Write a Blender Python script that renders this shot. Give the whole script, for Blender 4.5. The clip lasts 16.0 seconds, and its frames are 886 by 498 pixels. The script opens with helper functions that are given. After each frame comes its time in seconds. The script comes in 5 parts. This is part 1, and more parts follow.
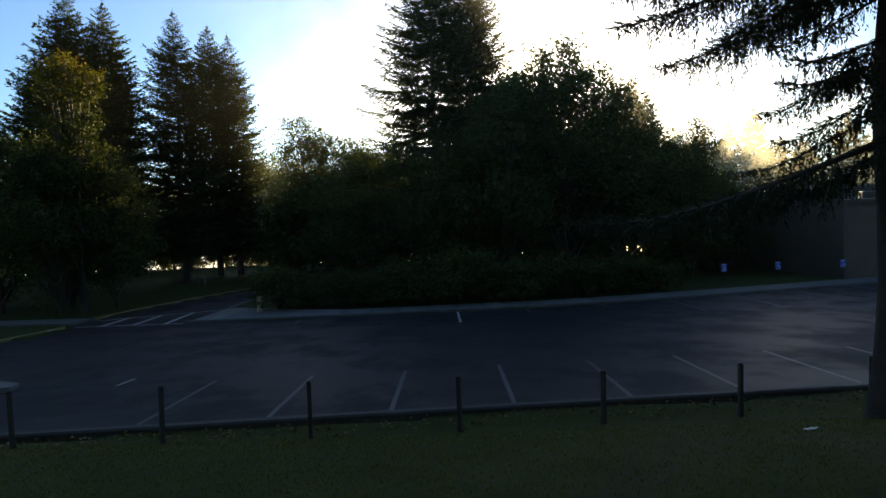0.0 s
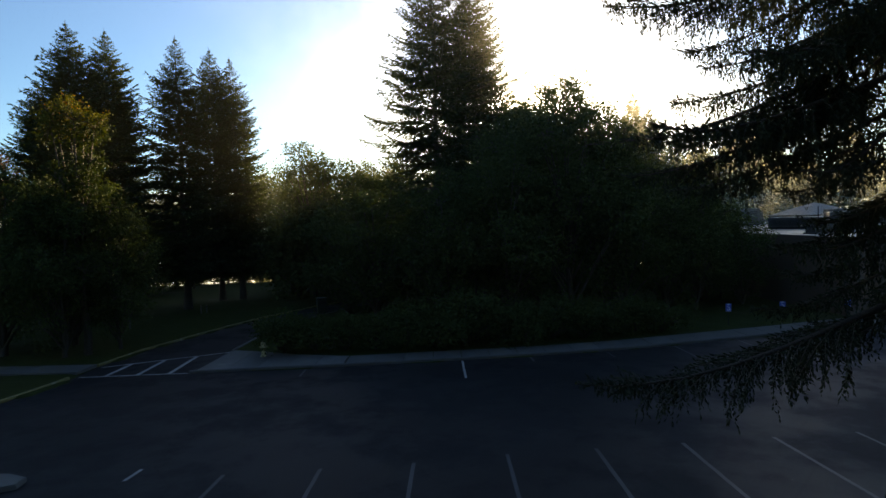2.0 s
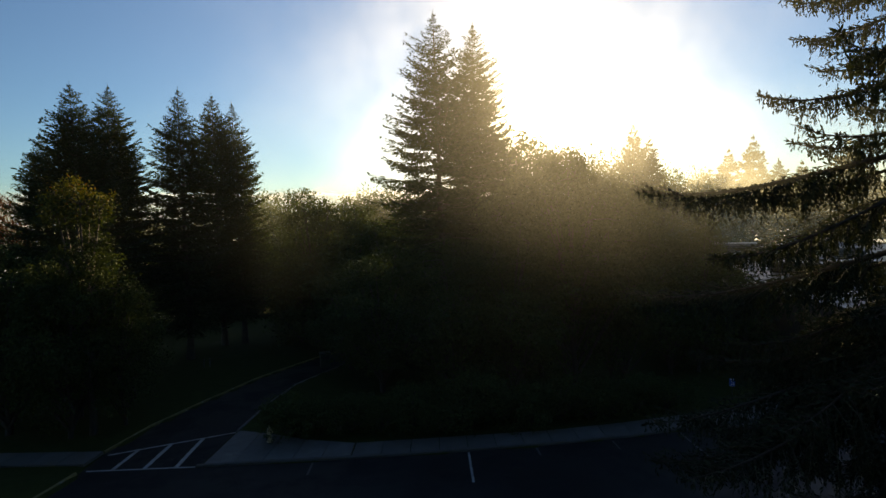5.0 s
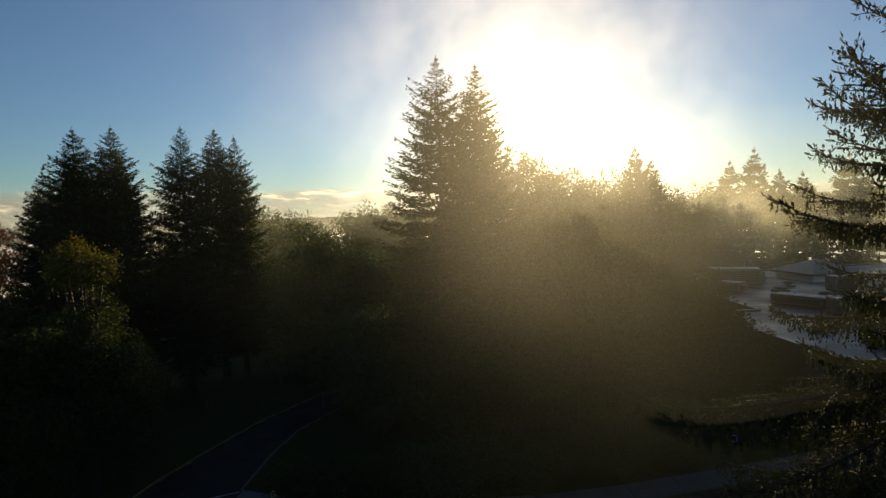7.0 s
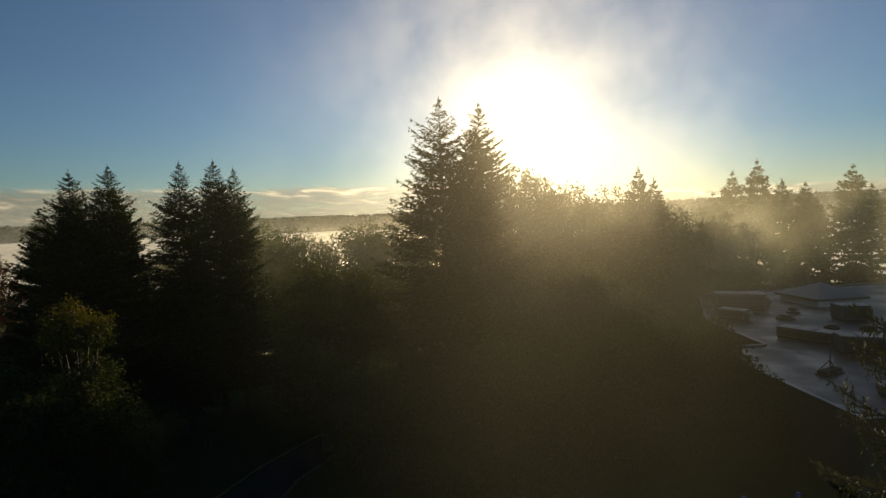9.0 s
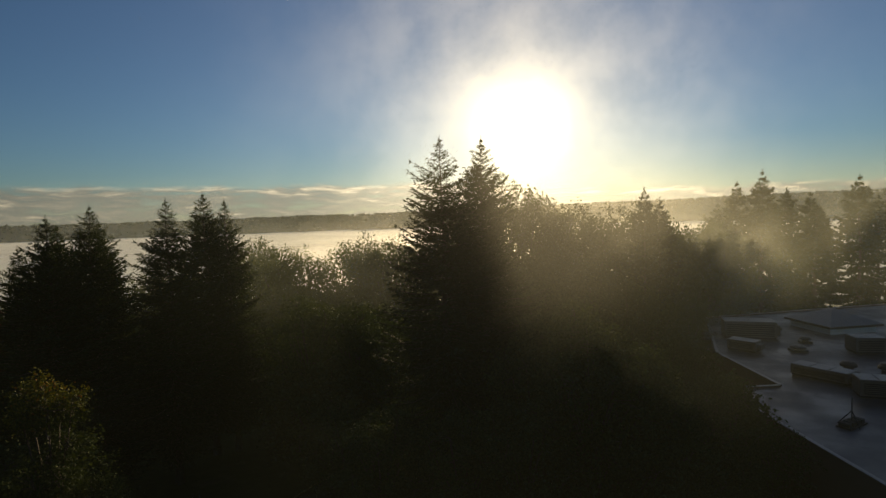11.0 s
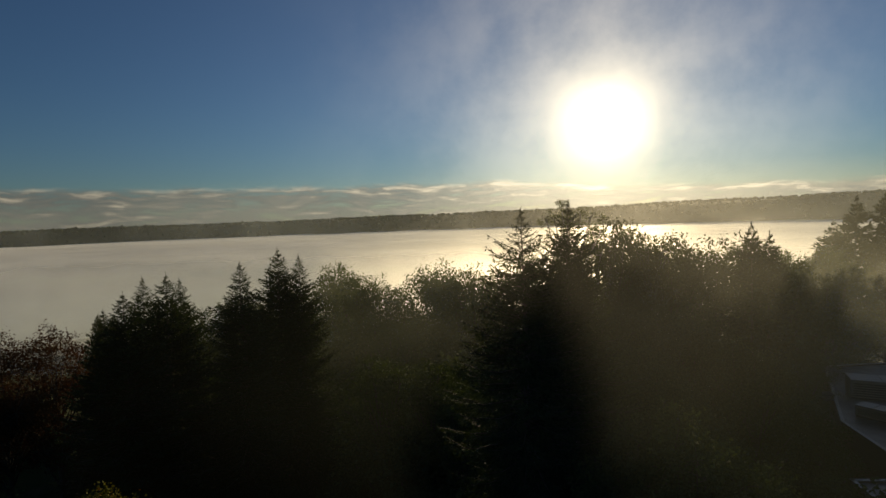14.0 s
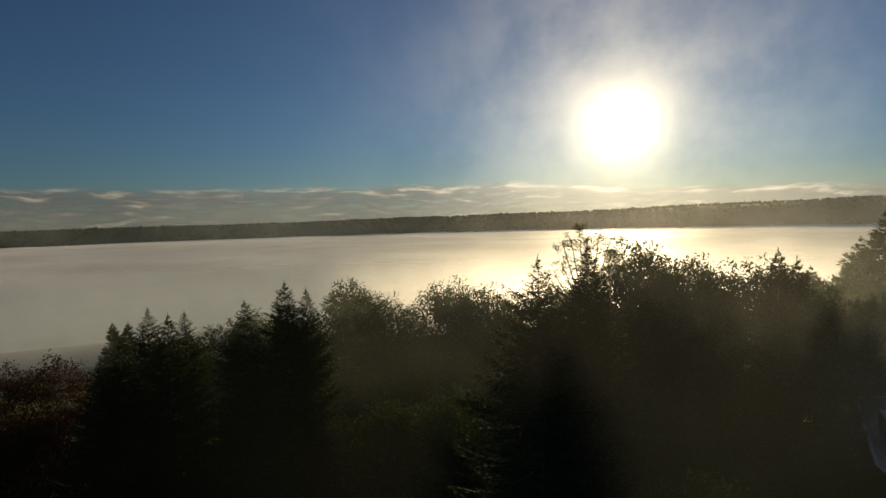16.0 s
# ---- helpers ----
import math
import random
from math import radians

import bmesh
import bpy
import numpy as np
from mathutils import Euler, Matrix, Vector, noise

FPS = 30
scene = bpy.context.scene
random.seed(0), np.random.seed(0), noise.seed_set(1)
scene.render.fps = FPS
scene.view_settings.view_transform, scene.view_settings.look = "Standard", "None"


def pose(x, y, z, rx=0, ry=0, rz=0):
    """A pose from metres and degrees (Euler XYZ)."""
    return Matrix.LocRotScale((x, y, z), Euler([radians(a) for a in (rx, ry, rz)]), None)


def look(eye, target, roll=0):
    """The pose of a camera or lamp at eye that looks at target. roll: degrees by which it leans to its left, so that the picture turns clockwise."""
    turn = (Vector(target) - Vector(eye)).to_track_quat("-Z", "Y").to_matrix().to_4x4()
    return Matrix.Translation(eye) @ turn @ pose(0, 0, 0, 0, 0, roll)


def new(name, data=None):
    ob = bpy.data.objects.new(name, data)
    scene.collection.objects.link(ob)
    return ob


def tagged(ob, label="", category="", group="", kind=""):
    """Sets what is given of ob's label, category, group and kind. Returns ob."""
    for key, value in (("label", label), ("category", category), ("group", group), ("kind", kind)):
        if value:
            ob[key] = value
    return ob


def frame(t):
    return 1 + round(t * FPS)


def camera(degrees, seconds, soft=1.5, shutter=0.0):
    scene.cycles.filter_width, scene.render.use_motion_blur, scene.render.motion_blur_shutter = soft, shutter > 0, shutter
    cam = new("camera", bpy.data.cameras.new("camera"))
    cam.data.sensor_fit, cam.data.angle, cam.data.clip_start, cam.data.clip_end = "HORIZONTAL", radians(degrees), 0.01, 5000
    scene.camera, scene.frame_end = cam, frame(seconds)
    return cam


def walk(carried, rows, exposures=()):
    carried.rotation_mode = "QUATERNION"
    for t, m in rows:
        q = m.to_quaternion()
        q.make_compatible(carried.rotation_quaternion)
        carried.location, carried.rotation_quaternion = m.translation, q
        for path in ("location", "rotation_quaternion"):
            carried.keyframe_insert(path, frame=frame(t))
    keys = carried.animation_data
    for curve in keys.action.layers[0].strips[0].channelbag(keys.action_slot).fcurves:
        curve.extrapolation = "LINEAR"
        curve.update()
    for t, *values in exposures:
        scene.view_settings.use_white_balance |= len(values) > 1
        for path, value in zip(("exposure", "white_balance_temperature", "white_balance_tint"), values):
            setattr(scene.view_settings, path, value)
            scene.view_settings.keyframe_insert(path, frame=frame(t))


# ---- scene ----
cam = camera(77.0, 16.0)
METRES, EYE, TILT, LEAN, TURN = 30.0, 4.8, -3.0, 2.0, 0.0
ROWS = [
    (0.0, 0.0, 0.0, 0.0, 0.0, 0.0, -0.0),
    (0.5, -0.0023, 0.0007, 0.0184, -0.01, -0.01, 0.0),
    (1.0, -0.0036, 0.0018, 0.04, 0.02, -0.0, -0.02),
    (1.5, -0.0052, 0.0031, 0.0621, 0.04, -0.0, -0.03),
    (2.0, -0.008, 0.0025, 0.0848, 0.01, -0.01, -0.03),
    (2.5, -0.0111, 0.0018, 0.1094, -0.03, -0.0, 0.01),
    (3.0, -0.0135, 0.0012, 0.1353, -0.04, -0.01, 0.01),
    (3.5, -0.0154, 0.0013, 0.1626, -0.05, -0.01, 0.02),
    (4.0, -0.0185, 0.0004, 0.1895, -0.12, -0.01, 0.0),
    (6.5, -0.0283, -0.0007, 0.3344, -0.2, -0.04, -0.16),
    (7.0, -0.0305, -0.0012, 0.3659, -0.2, -0.08, -0.17),
    (7.5, -0.0324, -0.0011, 0.3975, -0.2, -0.07, -0.23),
    (8.0, -0.0341, 0.0011, 0.4269, -0.15, -0.15, -0.19),
    (8.5, -0.0368, 0.0093, 0.4572, -0.2, -0.2, -0.27),
    (9.0, -0.038, 0.025, 0.4896, -0.19, -0.3, -0.3),
    (11.5, -0.0416, 0.1333, 0.6468, -0.22, -0.48, -0.32),
    (12.0, -0.0424, 0.1558, 0.6796, -0.27, -0.5, -0.27),
    (12.5, -0.0414, 0.175, 0.7113, 1.9, -0.57, -0.25),
    (13.0, -0.0438, 0.1967, 0.7454, 4.6, -0.65, -0.35),
    (13.5, -0.0452, 0.217, 0.7766, 6.94, -0.69, -0.44),
    (14.0, -0.0461, 0.2362, 0.8052, 7.96, -0.7, -0.47),
    (14.5, -0.0475, 0.253, 0.83, 8.44, -0.66, -0.52),
    (15.0, -0.0476, 0.271, 0.8553, 8.83, -0.65, -0.62),
    (15.5, -0.0496, 0.2883, 0.8829, 9.14, -0.62, -0.72),
    (16.0, -0.0517, 0.3072, 0.9063, 9.44, -0.57, -0.84),
]
EXPOSURES = [(0.0, 2.35, 11400, 9), (2.0, 2.08, 11600, 9), (4.0, 1.5, 11200, 9), (6.5, 0.85, 10800, 9), (9.0, 0.26, 10500, 9), (12.0, -0.17, 9300, 9), (16.0, -0.54, 8700, 9)]
walk(cam, [(t, pose(0, 0, EYE, TILT, LEAN, TURN) @ pose(METRES * x, METRES * y, METRES * z, 90 + pitch, roll, yaw)) for t, x, y, z, yaw, pitch, roll in ROWS], EXPOSURES)

# ---------------------------------------------------------------- light
SUN_AZ, SUN_EL = radians(8.4), radians(8.6)
SUN_DIR = Vector((math.sin(SUN_AZ) * math.cos(SUN_EL), math.cos(SUN_AZ) * math.cos(SUN_EL), math.sin(SUN_EL)))
sun_data = bpy.data.lights.new("sun", "SUN")
sun_data.energy, sun_data.angle, sun_data.color = 5.0, radians(5.0), (1.0, 0.90, 0.71)
sun = new("sun", sun_data)
sun.matrix_world = look(tuple(SUN_DIR * 300), (0, 0, 0))


class Nodes:
    """Short-hand for building node trees."""

    def __init__(self, tree):
        self.tree = tree
        tree.nodes.clear()

    def add(self, kind, inputs=None, **props):
        n = self.tree.nodes.new(kind)
        if "operation" in props:
            n.operation = props["operation"]
        if "use_clamp" in props:
            n.use_clamp = props["use_clamp"]
        if "interpolation_type" in props:
            n.interpolation_type = props["interpolation_type"]
        if "data_type" in props:
            n.data_type, n.blend_type = props["data_type"], props["blend_type"]
        if "feature" in props:
            n.feature = props["feature"]
        if "attribute_name" in props:
            n.attribute_name = props["attribute_name"]
        for k, v in (inputs or {}).items():
            self.put(n, k, v)
        return n

    def put(self, n, k, v):
        sock = n.inputs[k]
        if isinstance(v, bpy.types.NodeSocket):
            self.tree.links.new(v, sock)
        else:
            sock.default_value = v

    def math(self, op, a, b=0.0, c=0.0, clamp=False):
        n = self.add("ShaderNodeMath", {0: a, 1: b, 2: c}, operation=op, use_clamp=clamp)
        return n.outputs[0]

    def smooth(self, x, lo, hi, a=0.0, b=1.0):
        n = self.add("ShaderNodeMapRange", {"Value": x, "From Min": lo, "From Max": hi, "To Min": a, "To Max": b}, interpolation_type="SMOOTHSTEP")
        return n.outputs[0]

    def noise(self, vec, scale, detail=4.0, rough=0.55):
        return self.add("ShaderNodeTexNoise", {"Vector": vec, "Scale": scale, "Detail": detail, "Roughness": rough}).outputs[0]

    def ramp(self, fac, *stops):
        n = self.add("ShaderNodeValToRGB", {"Fac": fac})
        el = n.color_ramp.elements
        while len(el) < len(stops):
            el.new(0.5)
        for e, (p, c) in zip(el, stops):
            e.position, e.color = p, (*c, 1)
        return n.outputs[0]

    def mix(self, fac, a, b, blend="MIX"):
        n = self.add("ShaderNodeMix", data_type="RGBA", blend_type=blend)
        for i, v in ((0, fac), (6, a), (7, b)):
            if isinstance(v, tuple):
                v = (*v, 1)
            self.put(n, i, v)
        return n.outputs[2]

    def scaled(self, colour, k):
        n = self.add("ShaderNodeVectorMath", {0: colour, 3: k}, operation="SCALE")
        return n.outputs[0]

    def plus(self, a, b):
        return self.add("ShaderNodeVectorMath", {0: a, 1: b}, operation="ADD").outputs[0]


def make_world():
    world = bpy.data.worlds.new("sky")
    scene.world = world
    world.use_nodes = True
    n = Nodes(world.node_tree)
    sky = n.add("ShaderNodeTexSky")
    sky.sky_type, sky.sun_disc, sky.sun_elevation, sky.sun_rotation = "NISHITA", False, SUN_EL, SUN_AZ
    sky.altitude, sky.air_density, sky.dust_density, sky.ozone_density = 50.0, 1.0, 0.06, 4.0
    base = n.mix(1.0, n.scaled(sky.outputs[0], 0.075), (0.60, 0.85, 1.18), "MULTIPLY")
    way = n.add("ShaderNodeTexCoord").outputs["Generated"]
    xyz = n.add("ShaderNodeSeparateXYZ", {0: way})
    dot = n.add("ShaderNodeVectorMath", {0: way, 1: tuple(SUN_DIR)}, operation="DOT_PRODUCT").outputs["Value"]
    ang = n.math("MULTIPLY", n.math("ARCCOSINE", n.math("MINIMUM", dot, 0.99999)), 180 / math.pi)
    base = n.scaled(base, n.smooth(ang, 15.0, 55.0, 1.04, 0.84))
    # the sun's own disc of glare, its aureole in the thin mist, and the torn mist round it
    a2 = n.math("MULTIPLY", ang, ang)
    core = n.math("MULTIPLY", n.math("EXPONENT", n.math("MULTIPLY", ang, -1 / 1.5)), 5.0)
    halo = n.math("ADD", n.math("MULTIPLY", n.math("EXPONENT", n.math("MULTIPLY", ang, -1 / 3.6)), 1.55), n.math("MULTIPLY", n.math("EXPONENT", n.math("MULTIPLY", ang, -1 / 12.0)), 0.32))
    torn = n.smooth(n.noise(way, 5.0, 6.0, 0.6), 0.30, 0.68)
    veil = n.math("MULTIPLY", n.math("EXPONENT", n.math("MULTIPLY", a2, -1 / 260.0)), n.math("MULTIPLY", torn, 0.38))
    glow = n.plus(n.scaled((1.0, 0.93, 0.72), n.math("ADD", core, halo)), n.scaled((1.0, 0.93, 0.80), veil))
    # a long low bank of stratocumulus over the far shore
    el = n.math("MULTIPLY", n.math("ARCSINE", xyz.outputs[2]), 180 / math.pi)
    az = n.math("MULTIPLY", n.math("ARCTAN2", xyz.outputs[0], xyz.outputs[1]), 180 / math.pi)
    flat = n.add("ShaderNodeCombineXYZ", {0: n.math("MULTIPLY", az, 0.21), 1: n.math("ADD", n.math("MULTIPLY", el, 1.5), n.math("MULTIPLY", n.noise(way, 14.0, 3.0), 1.6)), 2: 3.7}).outputs[0]
    lump = n.noise(flat, 1.3, 8.0, 0.6)
    edge = n.noise(n.add("ShaderNodeCombineXYZ", {0: n.math("MULTIPLY", az, 0.06), 1: 0.0, 2: 9.0}).outputs[0], 2.0, 5.0)
    top = n.math("MULTIPLY", n.math("ADD", n.math("MULTIPLY", edge, 2.4), 2.1), n.smooth(az, -5.0, 24.0, 1.0, 0.62))
    inside = n.smooth(n.math("SUBTRACT", top, el), -0.25, 0.5)
    body = n.math("MULTIPLY", inside, n.smooth(lump, 0.30, 0.52, 0.25, 1.0))
    crest = n.math("ADD", lump, n.smooth(n.math("SUBTRACT", top, el), 0.1, 1.3, 0.10, -0.03))
    shade = n.ramp(n.smooth(crest, 0.42, 0.78), (0.0, (0.20, 0.235, 0.28)), (0.45, (0.33, 0.35, 0.37)), (1.0, (0.90, 0.88, 0.82)))
    cloud = n.scaled(shade, n.math("ADD", n.math("MULTIPLY", n.math("EXPONENT", n.math("MULTIPLY", ang, -1 / 20.0)), 1.7), 0.42))
    sky_all = n.mix(n.math("MULTIPLY", body, 0.85), base, cloud)
    total = n.plus(sky_all, glow)
    bg = n.add("ShaderNodeBackground", {"Color": total, "Strength": 1.0})
    n.add("ShaderNodeOutputWorld", {"Surface": bg.outputs[0]})


make_world()


# ---------------------------------------------------------------- materials
def material(name):
    m = bpy.data.materials.new(name)
    m.use_nodes = True
    return m, Nodes(m.node_tree)


def surface(name, dark, light, scale=3.0, fine=40.0, rough=(0.7, 0.95), bump=0.3, depth=0.01, metal=0.0, wear=None, island=0.0):
    """A two-scale procedural surface: broad stains and fine grain, with relief."""
    m, n = material(name)
    at = n.add("ShaderNodeTexCoord").outputs["Object"]
    big = n.noise(at, scale, 5.0, 0.6)
    small = n.noise(at, fine, 3.0, 0.6)
    fac = n.math("ADD", n.math("MULTIPLY", big, 0.7), n.math("MULTIPLY", small, 0.3))
    colour = n.ramp(fac, (0.32, dark), (0.68, light))
    if wear:
        colour = n.mix(n.smooth(n.noise(at, scale * 0.6, 7.0, 0.7), 0.56, 0.7), colour, wear)
    if island:
        rnd = n.add("ShaderNodeObjectInfo").outputs["Random"]
        colour = n.scaled(colour, n.math("ADD", n.math("MULTIPLY", rnd, island), 1.0 - island * 0.5))
    bmp = n.add("ShaderNodeBump", {"Strength": bump, "Distance": depth, "Height": n.math("ADD", small, big)})
    bsdf = n.add("ShaderNodeBsdfPrincipled", {"Base Color": colour, "Roughness": n.smooth(big, 0.3, 0.7, rough[0], rough[1]), "Metallic": metal, "Normal": bmp.outputs[0]})
    n.add("ShaderNodeOutputMaterial", {"Surface": bsdf.outputs[0]})
    return m


def foliage(name, dark, light, through_share=0.35, tint=(1.3, 1.25, 0.5), top=None, top_from=8.0, top_to=11.0):
    """Leaves or needles: each clump a little different, some light passing through."""
    m, n = material(name)
    rnd = n.add("ShaderNodeNewGeometry").outputs["Random Per Island"]
    at = n.add("ShaderNodeTexCoord").outputs["Object"]
    broad = n.noise(at, 0.5, 3.0)
    fac = n.math("ADD", n.math("MULTIPLY", rnd, 0.55), n.math("MULTIPLY", broad, 0.6))
    colour = n.ramp(fac, (0.2, dark), (0.9, light))
    if top:
        # the upper twigs have turned first, and sunlight on the treetop is painted in
        high = n.math("ADD", n.add("ShaderNodeSeparateXYZ", {0: at}).outputs[2], n.math("MULTIPLY", n.noise(at, 0.7, 3.0), 5.0))
        colour = n.mix(n.smooth(high, top_from + 2.5, top_to + 2.5), colour, n.ramp(rnd, (0.0, top[0]), (0.9, top[1]), (1.0, top[2])))
    front = n.add("ShaderNodeBsdfPrincipled", {"Base Color": colour, "Roughness": 0.8, "Specular IOR Level": 0.05})
    back = n.add("ShaderNodeBsdfTranslucent", {"Color": n.mix(1.0, colour, tint, "MULTIPLY")})
    both = n.add("ShaderNodeMixShader", {0: through_share, 1: front.outputs[0], 2: back.outputs[0]})
    n.add("ShaderNodeOutputMaterial", {"Surface": both.outputs[0]})
    return m


def asphalt_material():
    m, n = material("damp asphalt")
    at = n.add("ShaderNodeTexCoord").outputs["Object"]
    patch = n.noise(at, 0.16, 6.0, 0.6)
    grit = n.noise(at, 60.0, 2.0)
    crack = n.add("ShaderNodeTexVoronoi", {"Vector": at, "Scale": 0.22}, feature="DISTANCE_TO_EDGE").outputs[0]
    colour = n.ramp(n.math("ADD", n.math("MULTIPLY", patch, 0.75), n.math("MULTIPLY", grit, 0.25)), (0.35, (0.013, 0.0135, 0.015)), (0.7, (0.028, 0.029, 0.031)))
    colour = n.mix(n.smooth(crack, 0.0, 0.012, 0.5, 0.0), colour, (0.015, 0.015, 0.016))
    wet = n.smooth(n.noise(at, 0.30, 7.0, 0.65), 0.40, 0.66)
    bmp = n.add("ShaderNodeBump", {"Strength": n.smooth(wet, 0.0, 1.0, 0.06, 0.5), "Distance": 0.006, "Height": grit})
    bsdf = n.add("ShaderNodeBsdfPrincipled", {"Base Color": colour, "Roughness": n.smooth(wet, 0.0, 1.0, 0.58, 0.80), "Specular IOR Level": 0.13, "Normal": bmp.outputs[0]})
    n.add("ShaderNodeOutputMaterial", {"Surface": bsdf.outputs[0]})
    return m


def ground_material():
    m, n = material("rough grass and soil")
    at = n.add("ShaderNodeTexCoord").outputs["Object"]
    big = n.noise(at, 0.12, 6.0, 0.6)
    mid = n.noise(at, 1.4, 5.0, 0.65)
    small = n.noise(at, 26.0, 3.0, 0.7)
    fac = n.math("ADD", n.math("MULTIPLY", mid, 0.6), n.math("MULTIPLY", small, 0.4))
    grass = n.ramp(fac, (0.3, (0.024, 0.031, 0.008)), (0.55, (0.036, 0.047, 0.011)), (0.75, (0.058, 0.062, 0.018)))
    soil = n.ramp(fac, (0.3, (0.05, 0.04, 0.028)), (0.75, (0.11, 0.085, 0.055)))
    colour = n.mix(n.smooth(big, 0.56, 0.72, 0.0, 0.7), grass, soil)
    bmp = n.add("ShaderNodeBump", {"Strength": 0.8, "Distance": 0.06, "Height": fac})
    bsdf = n.add("ShaderNodeBsdfPrincipled", {"Base Color": colour, "Roughness": 0.95, "Specular IOR Level": 0.1, "Normal": bmp.outputs[0]})
    n.add("ShaderNodeOutputMaterial", {"Surface": bsdf.outputs[0]})
    return m


def mist_material(name, density, size, forward=0.5, rough=0.6, grain=0.5, lo=0.35, hi=0.65, lit_from_behind=False, tint=(0.92, 0.90, 0.82), onward=0.5, leaning=0.0, bending=1.35):
    """A thin sheet of mist droplets, torn by noise: part clear, part scattering, most of it onwards as droplets do."""
    m, n = material(name)
    at = n.add("ShaderNodeTexCoord").outputs["Object"]
    torn = n.smooth(n.noise(at, 1.0 / size, 6.0, 0.6), lo, hi)
    fade = n.add("ShaderNodeAttribute", attribute_name="thin").outputs["Fac"]
    alpha = n.math("MULTIPLY", n.math("MULTIPLY", n.math("ADD", n.math("MULTIPLY", torn, grain), 1.0 - grain), fade), density, clamp=True)
    diff = n.add("ShaderNodeBsdfDiffuse", {"Color": (*tint, 1)})
    if leaning:
        # normal leant to the sun, brightening the flat sheet like droplets in depth
        n.put(diff, "Normal", n.add("ShaderNodeCombineXYZ", {0: math.sin(SUN_AZ) * math.cos(leaning), 1: math.cos(SUN_AZ) * math.cos(leaning), 2: math.sin(leaning)}).outputs[0])
    tran = n.add("ShaderNodeBsdfTranslucent", {"Color": (*tint, 1)})
    both = n.add("ShaderNodeMixShader", {0: onward if lit_from_behind else 0.1, 1: diff.outputs[0], 2: tran.outputs[0]})
    if lit_from_behind:
        lobe = n.add("ShaderNodeBsdfRefraction", {"Color": (1, 0.97, 0.9, 1), "Roughness": rough, "IOR": bending})
    else:
        lobe = n.add("ShaderNodeBsdfAnisotropic", {"Color": (1, 0.98, 0.90, 1), "Roughness": rough})
        lobe.distribution = "MULTI_GGX"
    both = n.add("ShaderNodeMixShader", {0: forward, 1: both.outputs[0], 2: lobe.outputs[0]})
    clear = n.add("ShaderNodeBsdfTransparent")
    out = n.add("ShaderNodeMixShader", {0: alpha, 1: clear.outputs[0], 2: both.outputs[0]})
    n.add("ShaderNodeOutputMaterial", {"Surface": out.outputs[0]})
    return m


ASPHALT = asphalt_material()
GRASSY = ground_material()
CONCRETE = surface("weathered concrete", (0.085, 0.083, 0.078), (0.155, 0.152, 0.145), 1.2, 30, (0.75, 0.95), 0.4, 0.004, wear=(0.16, 0.16, 0.14), island=0.25)
# CONCRETE in a darker tone for walks, far kerb and marker posts
DARK_CONCRETE = surface("darker concrete", (0.065, 0.064, 0.06), (0.125, 0.122, 0.115), 1.2, 30, (0.75, 0.95), 0.4, 0.004, wear=(0.07, 0.07, 0.06), island=0.25)
KERB_GREY = surface("dark mossy kerb", (0.03, 0.028, 0.024), (0.075, 0.07, 0.06), 2.0, 30, (0.8, 0.95), 0.5, 0.006, wear=(0.03, 0.036, 0.018))
YELLOW = surface("worn yellow kerb paint", (0.13, 0.105, 0.04), (0.23, 0.185, 0.06), 3.0, 30, (0.6, 0.85), 0.3, 0.003, wear=(0.28, 0.26, 0.2))
WHITE_PAINT = surface("worn white road paint", (0.20, 0.20, 0.20), (0.44, 0.44, 0.43), 2.0, 50, (0.6, 0.85), 0.3, 0.002, wear=(0.12, 0.12, 0.12))
FADED_PAINT = surface("faded stall paint", (0.035, 0.035, 0.038), (0.11, 0.11, 0.11), 1.5, 40, (0.6, 0.85), 0.3, 0.002, wear=(0.06, 0.06, 0.065))
BARK = surface("furrowed bark", (0.032, 0.024, 0.018), (0.09, 0.07, 0.056), 3.0, 22, (0.85, 1.0), 1.0, 0.03)
PALE_BARK = surface("pale alder bark", (0.14, 0.13, 0.11), (0.34, 0.32, 0.29), 2.0, 20, (0.8, 0.95), 0.6, 0.01)
NEEDLES = foliage("fir needles", (0.018, 0.030, 0.014), (0.050, 0.068, 0.028), 0.15)
SPRUCE = foliage("spruce needles", (0.024, 0.034, 0.024), (0.062, 0.076, 0.048), 0.08)
LEAVES = foliage("green leaves", (0.030, 0.050, 0.018), (0.078, 0.104, 0.038), 0.16)
# top colours hold turned leaves plus the sun that reaches only the treetop
TURNING_SUNLIT_LEAVES = foliage("leaves turning yellow, painted sunlit at the top", (0.02, 0.036, 0.012), (0.05, 0.068, 0.022), 0.14, (1.25, 1.15, 0.45), ((0.055, 0.07, 0.016), (0.18, 0.165, 0.028), (0.26, 0.075, 0.025)), 10.6, 13.2)
ALDER_LEAVES = foliage("thin alder leaves", (0.035, 0.055, 0.018), (0.09, 0.11, 0.04), 0.45)
RED_LEAVES = foliage("reddening leaves", (0.032, 0.022, 0.012), (0.085, 0.042, 0.022), 0.25, (1.2, 0.85, 0.55))
BRICK_WALL = surface("brown painted wall", (0.085, 0.058, 0.044), (0.135, 0.095, 0.072), 0.8, 35, (0.75, 0.92), 0.4, 0.004)
COPING = surface("pale metal coping", (0.13, 0.13, 0.13), (0.24, 0.24, 0.235), 1.0, 20, (0.35, 0.55), 0.1, 0.002, metal=0.4)
ROOFING = surface("wet grey roof membrane", (0.04, 0.042, 0.046), (0.085, 0.087, 0.092), 0.25, 12, (0.30, 0.65), 0.15, 0.003, wear=(0.06, 0.062, 0.066))
